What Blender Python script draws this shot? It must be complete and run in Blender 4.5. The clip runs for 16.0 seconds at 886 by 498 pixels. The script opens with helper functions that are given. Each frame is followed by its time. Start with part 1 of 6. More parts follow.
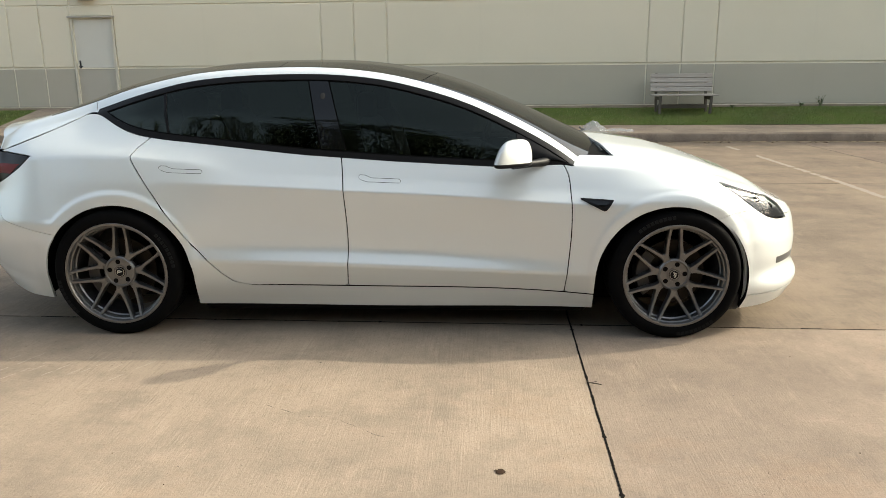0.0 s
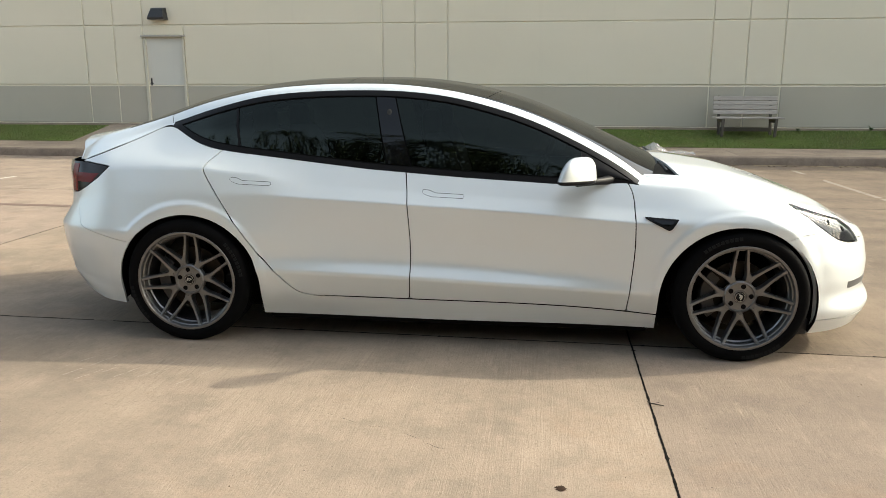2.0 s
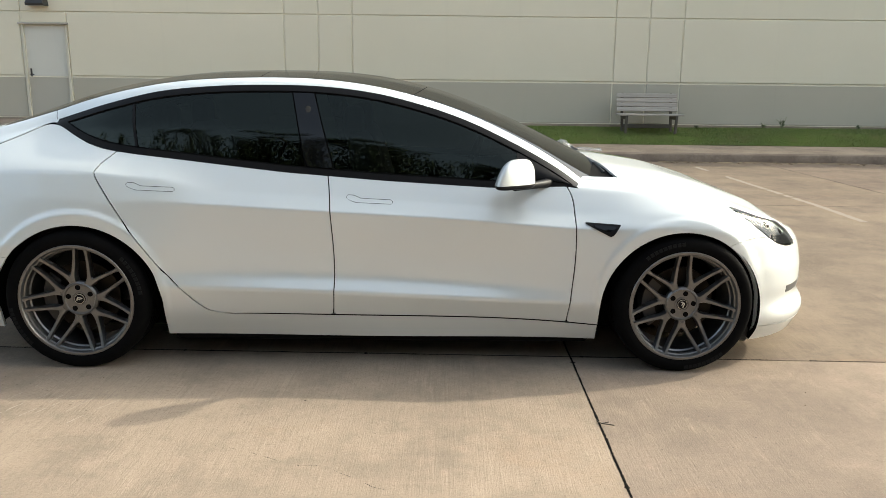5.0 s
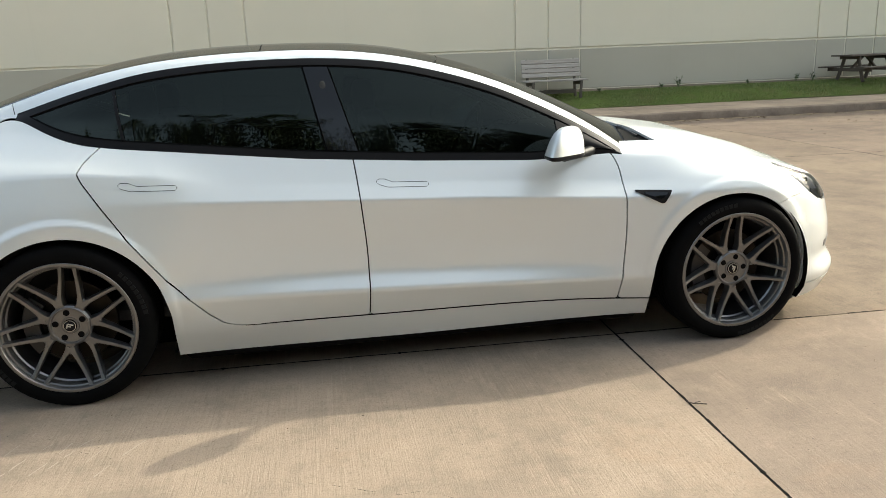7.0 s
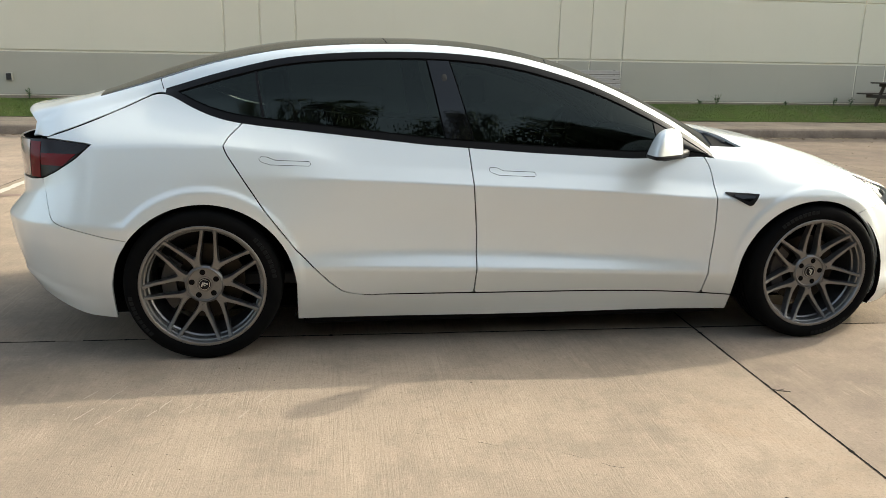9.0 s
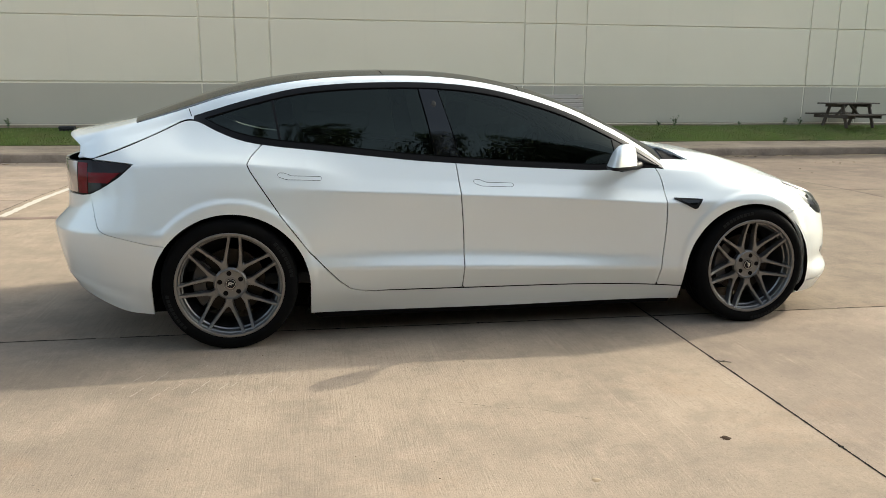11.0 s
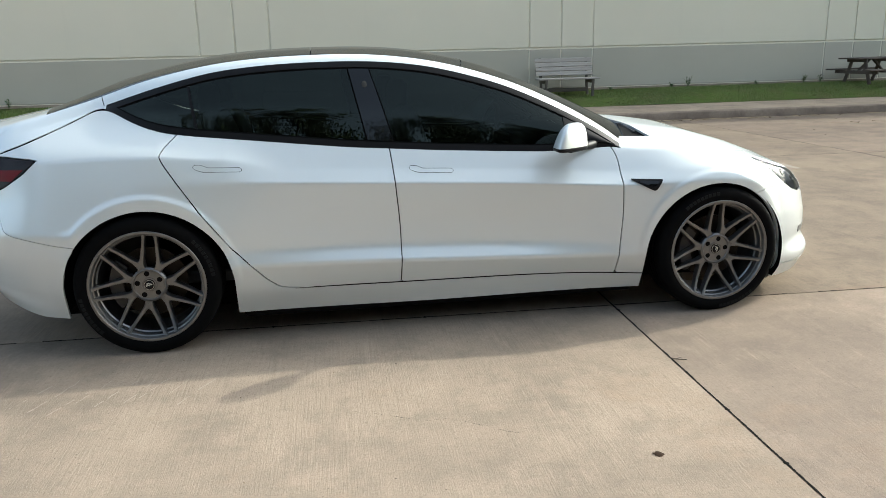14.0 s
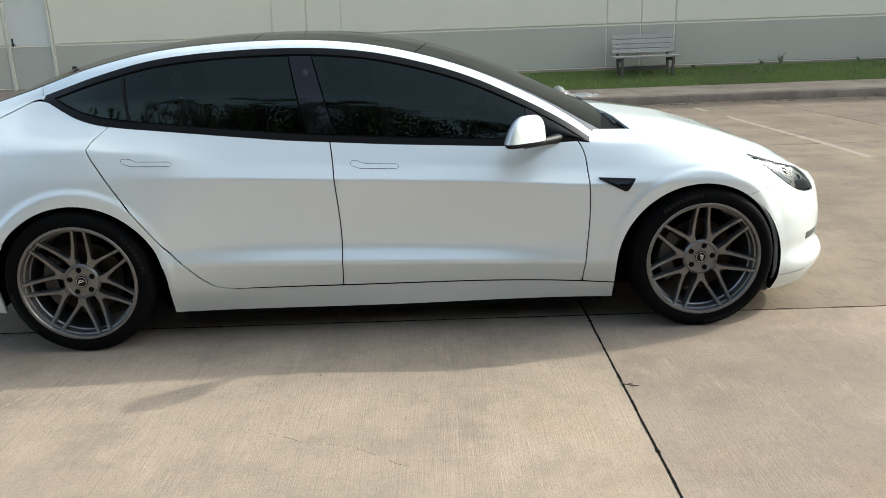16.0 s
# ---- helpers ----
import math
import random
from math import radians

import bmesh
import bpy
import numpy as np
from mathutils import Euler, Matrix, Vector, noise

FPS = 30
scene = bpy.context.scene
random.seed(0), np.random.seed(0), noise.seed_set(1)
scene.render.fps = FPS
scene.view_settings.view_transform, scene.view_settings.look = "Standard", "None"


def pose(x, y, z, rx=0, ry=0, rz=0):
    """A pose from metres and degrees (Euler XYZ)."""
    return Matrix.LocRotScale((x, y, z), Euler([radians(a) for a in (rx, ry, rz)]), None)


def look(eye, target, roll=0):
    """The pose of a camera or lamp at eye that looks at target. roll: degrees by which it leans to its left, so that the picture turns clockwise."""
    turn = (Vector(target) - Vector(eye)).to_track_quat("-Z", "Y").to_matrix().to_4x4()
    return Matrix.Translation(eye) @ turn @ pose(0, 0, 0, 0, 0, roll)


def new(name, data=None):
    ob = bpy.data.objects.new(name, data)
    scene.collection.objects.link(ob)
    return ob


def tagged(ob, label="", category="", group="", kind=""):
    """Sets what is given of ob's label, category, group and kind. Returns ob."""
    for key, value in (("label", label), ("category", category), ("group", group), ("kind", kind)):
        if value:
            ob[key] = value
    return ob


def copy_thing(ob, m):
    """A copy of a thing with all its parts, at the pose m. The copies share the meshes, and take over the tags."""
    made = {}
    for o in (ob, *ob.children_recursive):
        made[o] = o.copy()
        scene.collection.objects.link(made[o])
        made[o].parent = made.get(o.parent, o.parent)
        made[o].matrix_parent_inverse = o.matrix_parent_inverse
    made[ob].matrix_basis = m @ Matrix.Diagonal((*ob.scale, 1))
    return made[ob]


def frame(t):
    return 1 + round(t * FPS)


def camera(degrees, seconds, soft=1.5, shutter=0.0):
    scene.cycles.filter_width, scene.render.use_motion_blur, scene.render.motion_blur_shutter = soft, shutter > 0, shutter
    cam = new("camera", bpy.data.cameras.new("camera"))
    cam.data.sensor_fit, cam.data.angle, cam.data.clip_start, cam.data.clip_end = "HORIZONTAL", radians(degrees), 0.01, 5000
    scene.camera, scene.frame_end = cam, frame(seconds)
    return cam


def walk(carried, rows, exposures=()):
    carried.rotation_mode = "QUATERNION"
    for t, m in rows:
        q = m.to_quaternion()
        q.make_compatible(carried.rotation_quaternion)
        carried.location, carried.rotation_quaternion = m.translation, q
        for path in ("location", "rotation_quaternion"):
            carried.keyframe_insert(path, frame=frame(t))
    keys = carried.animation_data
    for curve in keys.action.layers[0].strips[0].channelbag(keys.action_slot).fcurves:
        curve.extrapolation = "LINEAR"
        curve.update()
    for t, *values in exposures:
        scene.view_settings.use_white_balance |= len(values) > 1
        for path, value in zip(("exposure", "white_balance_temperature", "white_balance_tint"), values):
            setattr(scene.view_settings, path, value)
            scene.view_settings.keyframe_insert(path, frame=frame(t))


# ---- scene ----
EXPOSURE = 1.72
LOOKS = [(0.0, 0.0, 6750, 2), (3.5, 0.02, 6530, 2), (7.0, 0.06, 6560, 1), (9.0, 0.06, 6560, 1), (11.5, -0.03, 6350, 1), (13.0, -0.03, 6060, 0), (16.0, 0.01, 5900, -1)]
cam = camera(59.5, 16.0, soft=0.8)
PATH = [
    (0, (0.375, -4.718, 1.407), (0.314, -2.776, 0.932), -0.2),
    (0.5, (0.347, -4.705, 1.389), (0.249, -2.764, 0.918), 0.3),
    (1, (0.334, -4.719, 1.38), (0.21, -2.777, 0.918), 0.1),
    (1.5, (0.322, -4.743, 1.393), (0.144, -2.797, 0.967), 0.0),
    (2, (0.334, -4.749, 1.389), (0.135, -2.805, 0.964), 0.3),
    (2.5, (0.35, -4.758, 1.396), (0.197, -2.809, 0.976), -0.1),
    (3, (0.348, -4.761, 1.393), (0.234, -2.806, 0.987), -0.0),
    (3.5, (0.329, -4.751, 1.396), (0.251, -2.795, 0.985), -0.0),
    (4, (0.296, -4.672, 1.399), (0.252, -2.713, 0.998), 0.2),
    (4.5, (0.251, -4.54, 1.395), (0.244, -2.583, 0.983), 0.5),
    (4.7, (0.235, -4.489, 1.394), (0.243, -2.535, 0.967), 0.8),
    (6.8, (-0.424, -4.081, 1.337), (-0.034, -2.173, 0.878), -1.5),
    (7, (-0.476, -4.009, 1.347), (-0.137, -2.101, 0.852), -1.9),
    (7.5, (-0.596, -3.946, 1.323), (-0.341, -2.033, 0.796), -1.5),
    (8, (-0.728, -3.981, 1.319), (-0.506, -2.06, 0.81), -0.5),
    (8.5, (-0.895, -4.102, 1.326), (-0.658, -2.176, 0.839), 0.1),
    (9, (-0.922, -4.216, 1.319), (-0.618, -2.299, 0.837), 1.3),
    (9.2, (-0.94, -4.283, 1.292), (-0.596, -2.37, 0.821), 1.3),
    (11.3, (-1.144, -4.814, 1.339), (-0.745, -2.899, 0.919), 0.6),
    (11.5, (-1.133, -4.835, 1.337), (-0.72, -2.926, 0.906), 0.6),
    (12, (-1.063, -4.855, 1.382), (-0.608, -2.962, 0.925), 0.6),
    (12.5, (-0.948, -4.802, 1.382), (-0.501, -2.907, 0.927), -1.0),
    (13, (-0.831, -4.745, 1.394), (-0.442, -2.839, 0.932), -2.0),
    (13.5, (-0.726, -4.692, 1.4), (-0.373, -2.782, 0.922), -2.2),
    (14, (-0.63, -4.548, 1.398), (-0.318, -2.638, 0.892), -1.1),
    (14.5, (-0.501, -4.379, 1.401), (-0.259, -2.465, 0.877), -0.6),
    (15, (-0.323, -4.32, 1.397), (-0.14, -2.404, 0.853), -1.7),
    (15.5, (-0.04, -4.307, 1.441), (0.05, -2.391, 0.875), -1.8),
    (16, (0.129, -4.302, 1.416), (0.184, -2.382, 0.861), -1.8),
]
walk(cam, [(t, look(eye, target, roll)) for t, eye, target, roll in PATH],
     exposures=[(t, EXPOSURE + e, k, tint) for t, e, k, tint in LOOKS])

# ---- daylight: hazy low sun from ahead of the car, behind the building's line ----
SUN_WAY = Vector((1.55, 0.50, 0.96)).normalized()
world = bpy.data.worlds.new("sky")
scene.world = world
world.use_nodes = True
sky = world.node_tree.nodes.new("ShaderNodeTexSky")
sky.sky_type, sky.sun_disc = "NISHITA", False
sky.sun_elevation = math.asin(SUN_WAY.z)
sky.sun_rotation = math.atan2(SUN_WAY.x, SUN_WAY.y)
sky.air_density, sky.dust_density, sky.ozone_density = 1.0, 5.0, 0.6
world.node_tree.nodes["Background"].inputs["Strength"].default_value = 0.130
haze = world.node_tree.nodes.new("ShaderNodeHueSaturation")
haze.inputs["Saturation"].default_value = 0.66
world.node_tree.links.new(sky.outputs[0], haze.inputs["Color"])
world.node_tree.links.new(haze.outputs[0], world.node_tree.nodes["Background"].inputs["Color"])
sun = new("sun", bpy.data.lights.new("sun", "SUN"))
sun.data.energy, sun.data.angle, sun.data.color = 1.42, radians(0.7), (1.0, 0.90, 0.78)
sun.matrix_world = look(SUN_WAY * 50, (0, 0, 0))


# ---- materials ----
def material(name, base, rough=0.6, metal=0.0, **more):
    """A principled material; returns it with its node tree and shader."""
    m = bpy.data.materials.new(name)
    m.use_nodes = True
    b = m.node_tree.nodes["Principled BSDF"]
    b.inputs["Base Color"].default_value = (*base, 1)
    b.inputs["Roughness"].default_value = rough
    b.inputs["Metallic"].default_value = metal
    for key, value in more.items():
        b.inputs[key.replace("_", " ")].default_value = value
    return m


def node(m, kind, inputs=None):
    n = m.node_tree.nodes.new(kind)
    for key, value in (inputs or {}).items():
        if hasattr(value, "is_output"):
            m.node_tree.links.new(value, n.inputs[key])
        else:
            n.inputs[key].default_value = value
    return n


def place(m, scale=(1, 1, 1), turn=0.0):
    """World-size object coordinates, stretched and turned."""
    tc = node(m, "ShaderNodeTexCoord")
    return node(m, "ShaderNodeMapping", {"Vector": tc.outputs["Object"], "Scale": scale, "Rotation": (0, 0, radians(turn))}).outputs[0]


def noise_of(m, vec, scale, detail=6.0, rough=0.6):
    return node(m, "ShaderNodeTexNoise", {"Vector": vec, "Scale": scale, "Detail": detail, "Roughness": rough}).outputs[0]


def ramp(m, fac, *stops):
    n = node(m, "ShaderNodeValToRGB", {"Fac": fac})
    els = n.color_ramp.elements
    while len(els) < len(stops):
        els.new(0.5)
    for e, (p, c) in zip(els, stops):
        e.position, e.color = p, (*((c, c, c) if isinstance(c, float) else c), 1)
    return n.outputs[0]


def mix(m, fac, a, b, how="MIX"):
    n = node(m, "ShaderNodeMix")
    n.data_type, n.blend_type = "RGBA", how
    for i, value in ((0, fac), (6, a), (7, b)):
        if hasattr(value, "is_output"):
            m.node_tree.links.new(value, n.inputs[i])
        else:
            n.inputs[i].default_value = value if i == 0 else (*value, 1)
    return n.outputs[2]


def finish(m, colour=None, bump=None, strength=0.3, distance=0.01, rough=None):
    b, links = m.node_tree.nodes["Principled BSDF"], m.node_tree.links
    if colour is not None:
        links.new(colour, b.inputs["Base Color"])
    if rough is not None:
        links.new(rough, b.inputs["Roughness"])
    if bump is not None:
        n = node(m, "ShaderNodeBump", {"Height": bump, "Strength": strength, "Distance": distance})
        links.new(n.outputs[0], b.inputs["Normal"])
    return m


def concrete_material(name, light, dark, stain, streak=True):
    m = material(name, light, 0.95, 0.0, Specular_IOR_Level=0.03)
    tone = node(m, "ShaderNodeObjectInfo").outputs["Random"]
    own = node(m, "ShaderNodeCombineXYZ", {"X": node(m, "ShaderNodeMath", {0: tone, 1: 40.0}).outputs[0], "Y": tone})
    own.inputs["X"].links[0].from_node.operation = "MULTIPLY"
    tc = node(m, "ShaderNodeTexCoord").outputs["Object"]
    base = node(m, "ShaderNodeVectorMath", {0: tc, 1: own.outputs[0]}).outputs[0]

    def laid(sx, sy, turn=0.0):
        return node(m, "ShaderNodeMapping", {"Vector": base, "Scale": (sx, sy, 1.0), "Rotation": (0, 0, radians(turn))}).outputs[0]

    brighter = lambda k: tuple(min(1, c * k) for c in light)
    darker = lambda k: tuple(c * k for c in dark)
    big = noise_of(m, base, 0.55, 6.0, 0.66)
    mid = noise_of(m, base, 1.9, 10.0, 0.72)
    fine = noise_of(m, base, 110.0, 4.0, 0.78)
    grit = noise_of(m, base, 34.0, 5.0, 0.72)
    col = mix(m, ramp(m, big, (0.40, 0.0), (0.60, 1.0)), light, dark)
    col = mix(m, ramp(m, mid, (0.48, 0.0), (0.58, 0.42), (0.72, 0.85)), col, stain)
    col = mix(m, ramp(m, mid, (0.30, 0.55), (0.45, 0.0)), col, brighter(1.22))
    height = fine
    if streak:
        lines = noise_of(m, laid(120.0, 3.2, 3.0), 1.0, 4.0, 0.8)
        coarse = noise_of(m, laid(24.0, 0.5, 3.5), 1.0, 4.0, 0.65)
        drag = noise_of(m, laid(4.0, 0.55, 11.0), 1.0, 5.0, 0.66)
        scratch = noise_of(m, laid(90.0, 1.4, 11.0), 1.0, 3.0, 0.7)
        kept = ramp(m, noise_of(m, laid(1.0, 0.8, 20.0), 0.8, 8.0, 0.72), (0.44, 0.10), (0.60, 1.0))
        worn = ramp(m, noise_of(m, laid(2.3, 1.5, -24.0), 1.0, 9.0, 0.74), (0.54, 0.0), (0.66, 1.0))
        col = mix(m, mix(m, 1.0, ramp(m, lines, (0.34, 0.46), (0.47, 0.0)), kept, "MULTIPLY"), col, darker(0.62))
        col = mix(m, mix(m, 1.0, ramp(m, lines, (0.54, 0.0), (0.70, 0.28)), kept, "MULTIPLY"), col, brighter(1.40))
        col = mix(m, ramp(m, coarse, (0.34, 0.13), (0.50, 0.0)), col, dark)
        col = mix(m, mix(m, 1.0, worn, ramp(m, lines, (0.40, 0.10), (0.62, 0.50)), "MULTIPLY"), col, brighter(1.32))
        marks = mix(m, 1.0, ramp(m, drag, (0.57, 0.0), (0.70, 1.0)), ramp(m, scratch, (0.50, 0.0), (0.66, 0.55)), "MULTIPLY")
        col = mix(m, marks, col, brighter(1.5))
        rust = ramp(m, noise_of(m, laid(0.9, 1.3, 40.0), 1.0, 8.0, 0.7), (0.57, 0.0), (0.72, 0.30))
        col = mix(m, rust, col, (light[0] * 0.98, light[1] * 0.80, light[2] * 0.66))
        height = mix(m, 0.6, fine, lines)
    pits = node(m, "ShaderNodeTexVoronoi", {"Vector": base, "Scale": 21.0}).outputs["Distance"]
    specks = node(m, "ShaderNodeTexVoronoi", {"Vector": base, "Scale": 3.1}).outputs["Distance"]
    few = ramp(m, noise_of(m, base, 1.3, 3.0), (0.46, 0.0), (0.58, 1.0))
    col = mix(m, ramp(m, specks, (0.010, 0.85), (0.022, 0.0)), col, (0.05, 0.04, 0.032))
    col = mix(m, mix(m, 1.0, ramp(m, pits, (0.05, 0.7), (0.085, 0.0)), few, "MULTIPLY"), col, (0.07, 0.056, 0.044))
    col = mix(m, ramp(m, grit, (0.34, 0.32), (0.45, 0.0)), col, darker(0.66))
    col = mix(m, ramp(m, grit, (0.56, 0.0), (0.70, 0.22)), col, brighter(1.25))
    col = mix(m, ramp(m, fine, (0.34, 0.45), (0.48, 0.0)), col, darker(0.60))
    col = mix(m, ramp(m, fine, (0.55, 0.0), (0.72, 0.30)), col, brighter(1.35))
    slab_tone = node(m, "ShaderNodeObjectInfo").outputs["Color"]
    col = mix(m, 1.0, col, slab_tone, "MULTIPLY")
    return finish(m, col, height, 0.55, 0.005)


CONCRETE = concrete_material("broomed_concrete", (0.290, 0.231, 0.180), (0.228, 0.184, 0.146), (0.170, 0.140, 0.114))
WALKWAY = concrete_material("walkway_concrete", (0.33, 0.265, 0.205), (0.27, 0.215, 0.165), (0.20, 0.155, 0.12), False)
KERB = concrete_material("kerb_concrete", (0.25, 0.20, 0.157), (0.18, 0.142, 0.112), (0.11, 0.086, 0.068), False)
SEALANT = finish(material("joint_sealant", (0.035, 0.03, 0.026), 0.8))


def wall_paint(name, base, worn):
    m = material(name, base, 0.8)
    v = place(m)
    col = mix(m, ramp(m, noise_of(m, v, 0.35, 4.0), (0.4, 0.0), (0.65, 1.0)), base, worn)
    drips = noise_of(m, place(m, (5.0, 5.0, 0.25)), 1.0, 5.0)
    col = mix(m, ramp(m, drips, (0.60, 0.0), (0.85, 0.3)), col, tuple(c * 0.8 for c in base))
    return finish(m, col, noise_of(m, v, 120.0, 3.0), 0.25, 0.003)


CREAM = wall_paint("cream_wall_paint", (0.70, 0.642, 0.508), (0.675, 0.62, 0.488))
TAUPE = wall_paint("taupe_wall_paint", (0.44, 0.405, 0.328), (0.415, 0.382, 0.308))
GROOVE = material("groove_paint", (0.74, 0.69, 0.56), 0.8)
DOOR_GREY = wall_paint("grey_door_paint", (0.60, 0.585, 0.52), (0.57, 0.555, 0.495))
DOOR_TAUPE = wall_paint("taupe_door_paint", (0.43, 0.405, 0.34), (0.405, 0.38, 0.32))
FRAME_TAUPE = material("door_frame_paint", (0.36, 0.34, 0.29), 0.6)
DOOR_FRAME = wall_paint("pale_frame_paint", (0.56, 0.525, 0.43), (0.53, 0.495, 0.405))
DARK_METAL = material("dark_bronze_housing", (0.035, 0.035, 0.036), 0.45, 0.4)
FADED_WHITE = finish(material("faded_white_line", (0.40, 0.36, 0.30), 0.85))
FAINT_WHITE = finish(material("faint_white_line", (0.205, 0.172, 0.137), 0.9))
FADED_RED = finish(material("faded_red_line", (0.150, 0.098, 0.075), 0.85))


def wood_material(name, light, dark, along="x"):
    m = material(name, light, 0.85)
    stretch = {"x": (2.0, 45.0, 45.0), "z": (45.0, 45.0, 2.0)}[along]
    g = noise_of(m, place(m, stretch), 1.0, 5.0, 0.7)
    col = mix(m, ramp(m, g, (0.35, 0.0), (0.65, 1.0)), light, dark)
    tone = node(m, "ShaderNodeObjectInfo").outputs["Random"]
    col = mix(m, ramp(m, tone, (0.0, 0.0), (1.0, 0.35)), col, dark)
    return finish(m, col, g, 0.4, 0.004)


GREY_WOOD = wood_material("weathered_grey_wood", (0.42, 0.385, 0.34), (0.27, 0.24, 0.21))
LEG_WOOD = wood_material("dark_weathered_leg_wood", (0.13, 0.11, 0.09), (0.07, 0.06, 0.05), "z")
TABLE_WOOD = wood_material("brown_weathered_wood", (0.105, 0.083, 0.066), (0.06, 0.047, 0.038))


def leaf_material(name, a, b):
    m = material(name, a, 0.6)
    tone = node(m, "ShaderNodeNewGeometry").outputs["Random Per Island"]
    return finish(m, mix(m, tone, a, b))


GRASS = leaf_material("grass_blades", (0.095, 0.140, 0.030), (0.19, 0.215, 0.06))
SOIL = concrete_material("grass_soil", (0.095, 0.13, 0.032), (0.07, 0.095, 0.027), (0.12, 0.105, 0.05), False)
WEED = leaf_material("weed_leaves", (0.06, 0.10, 0.035), (0.10, 0.13, 0.05))
FOLIAGE = leaf_material("tree_leaves", (0.03, 0.05, 0.02), (0.055, 0.08, 0.03))
BARK = wood_material("tree_bark", (0.10, 0.08, 0.06), (0.05, 0.04, 0.03), "z")
DRY_LEAF = leaf_material("dry_leaves", (0.10, 0.065, 0.035), (0.20, 0.14, 0.08))
ROOFING = material("roofing_felt", (0.25, 0.24, 0.22), 0.9)


def paint_material():
    white = (0.67, 0.70, 0.695)
    m = material("pearl_white_paint", white, 0.33, 0.27, Coat_Weight=1.0, Coat_Roughness=0.02, Specular_IOR_Level=0.4)
    v = place(m)
    flakes = noise_of(m, v, 700.0, 2.0, 0.5)
    col = mix(m, ramp(m, flakes, (0.35, 0.0), (0.65, 0.06)), white, (0.50, 0.52, 0.53))
    dust = noise_of(m, place(m, (1.0, 1.0, 2.2)), 1.6, 3.0, 0.5)
    col = mix(m, ramp(m, dust, (0.40, 0.0), (0.75, 0.07)), col, (0.60, 0.56, 0.50))
    return finish(m, col)


PAINT = paint_material()
SATIN_BLACK = material("satin_black_trim", (0.010, 0.010, 0.011), 0.42, 0.0, Specular_IOR_Level=0.10)
GLOSS_BLACK = material("gloss_black_trim", (0.003, 0.003, 0.0035), 0.03, 0.0, Specular_IOR_Level=0.40)
BLACK_PLASTIC = material("black_plastic", (0.010, 0.010, 0.011), 0.55)
GAP_BLACK = material("gap_black", (0.003, 0.003, 0.003), 0.9, 0.0, Specular_IOR_Level=0.1)
INTERIOR = material("dark_cabin_cloth", (0.045, 0.045, 0.048), 0.8)
SEAT_GREY = material("grey_seat_leather", (0.13, 0.13, 0.135), 0.5)


def rubber_material():
    m = material("tyre_rubber", (0.012, 0.012, 0.012), 0.85, 0.0, Specular_IOR_Level=0.07)
    v = place(m)
    n = noise_of(m, v, 14.0, 5.0)
    col = mix(m, ramp(m, n, (0.4, 0.0), (0.75, 0.6)), (0.0025, 0.0025, 0.0026), (0.005, 0.0048, 0.0046))
    return finish(m, col, noise_of(m, v, 300.0, 2.0), 0.2, 0.001)


RUBBER = rubber_material()
LETTER = material("raised_sidewall_marks", (0.012, 0.012, 0.012), 0.7, 0.0, Specular_IOR_Level=0.07)


def rim_material():
    m = material("gunmetal_rim", (0.20, 0.195, 0.19), 0.34, 0.85)
    v = place(m)
    n = noise_of(m, v, 25.0, 5.0)
    col = mix(m, ramp(m, n, (0.45, 0.0), (0.8, 0.5)), (0.195, 0.192, 0.190), (0.12, 0.118, 0.116))
    return finish(m, col, rough=ramp(m, n, (0.3, 0.30), (0.8, 0.5)))


RIM = rim_material()
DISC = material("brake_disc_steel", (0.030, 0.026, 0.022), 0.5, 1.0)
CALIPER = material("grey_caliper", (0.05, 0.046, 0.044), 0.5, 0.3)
CAP_PALE = material("pale_metal_emblem", (0.55, 0.53, 0.47), 0.3, 0.8)
RED_LENS = material("red_lamp_lens", (0.12, 0.003, 0.005), 0.25, 0.0, Specular_IOR_Level=0.15)
SMOKE_LENS = material("smoked_lamp_lens", (0.010, 0.007, 0.007), 0.05, 0.0, Specular_IOR_Level=0.2)
CLEAR_REAR = material("pale_rear_lens", (0.35, 0.27, 0.22), 0.12, 0.0, Coat_Weight=1.0)
LAMP_INSIDE = material("grey_lamp_reflector", (0.30, 0.305, 0.31), 0.4, 0.45)
SLOT_GREY = material("grey_slot_plastic", (0.07, 0.07, 0.07), 0.5)
LAMP_BEZEL = material("grey_lamp_bezel", (0.11, 0.112, 0.115), 0.3, 0.3)


def glass_material(name, tint, sheen=1.0, cast=1.0):
    m = bpy.data.materials.new(name)
    m.use_nodes = True
    m.node_tree.nodes.clear()
    through_it = node(m, "ShaderNodeBsdfTransparent", {"Color": (*tint, 1)})
    gloss = node(m, "ShaderNodeBsdfGlossy", {"Color": (sheen * cast, sheen, sheen * cast, 1), "Roughness": 0.004})
    fres = node(m, "ShaderNodeFresnel", {"IOR": 1.5})
    both = node(m, "ShaderNodeMixShader", {0: fres.outputs[0], 1: through_it.outputs[0], 2: gloss.outputs[0]})
    out = node(m, "ShaderNodeOutputMaterial", {"Surface": both.outputs[0]})
    return m


TINT = glass_material("dark_tinted_glass", (0.085, 0.102, 0.095), 0.72, 0.90)
ROOF_GLASS = glass_material("dark_roof_glass", (0.05, 0.05, 0.05), 0.7)
CLEAR = glass_material("clear_lamp_glass", (0.85, 0.86, 0.88), 0.35)
PLASTIC_BAG = material("thin_white_plastic", (0.75, 0.75, 0.74), 0.35, 0.0, Transmission_Weight=0.35, Alpha=0.30)


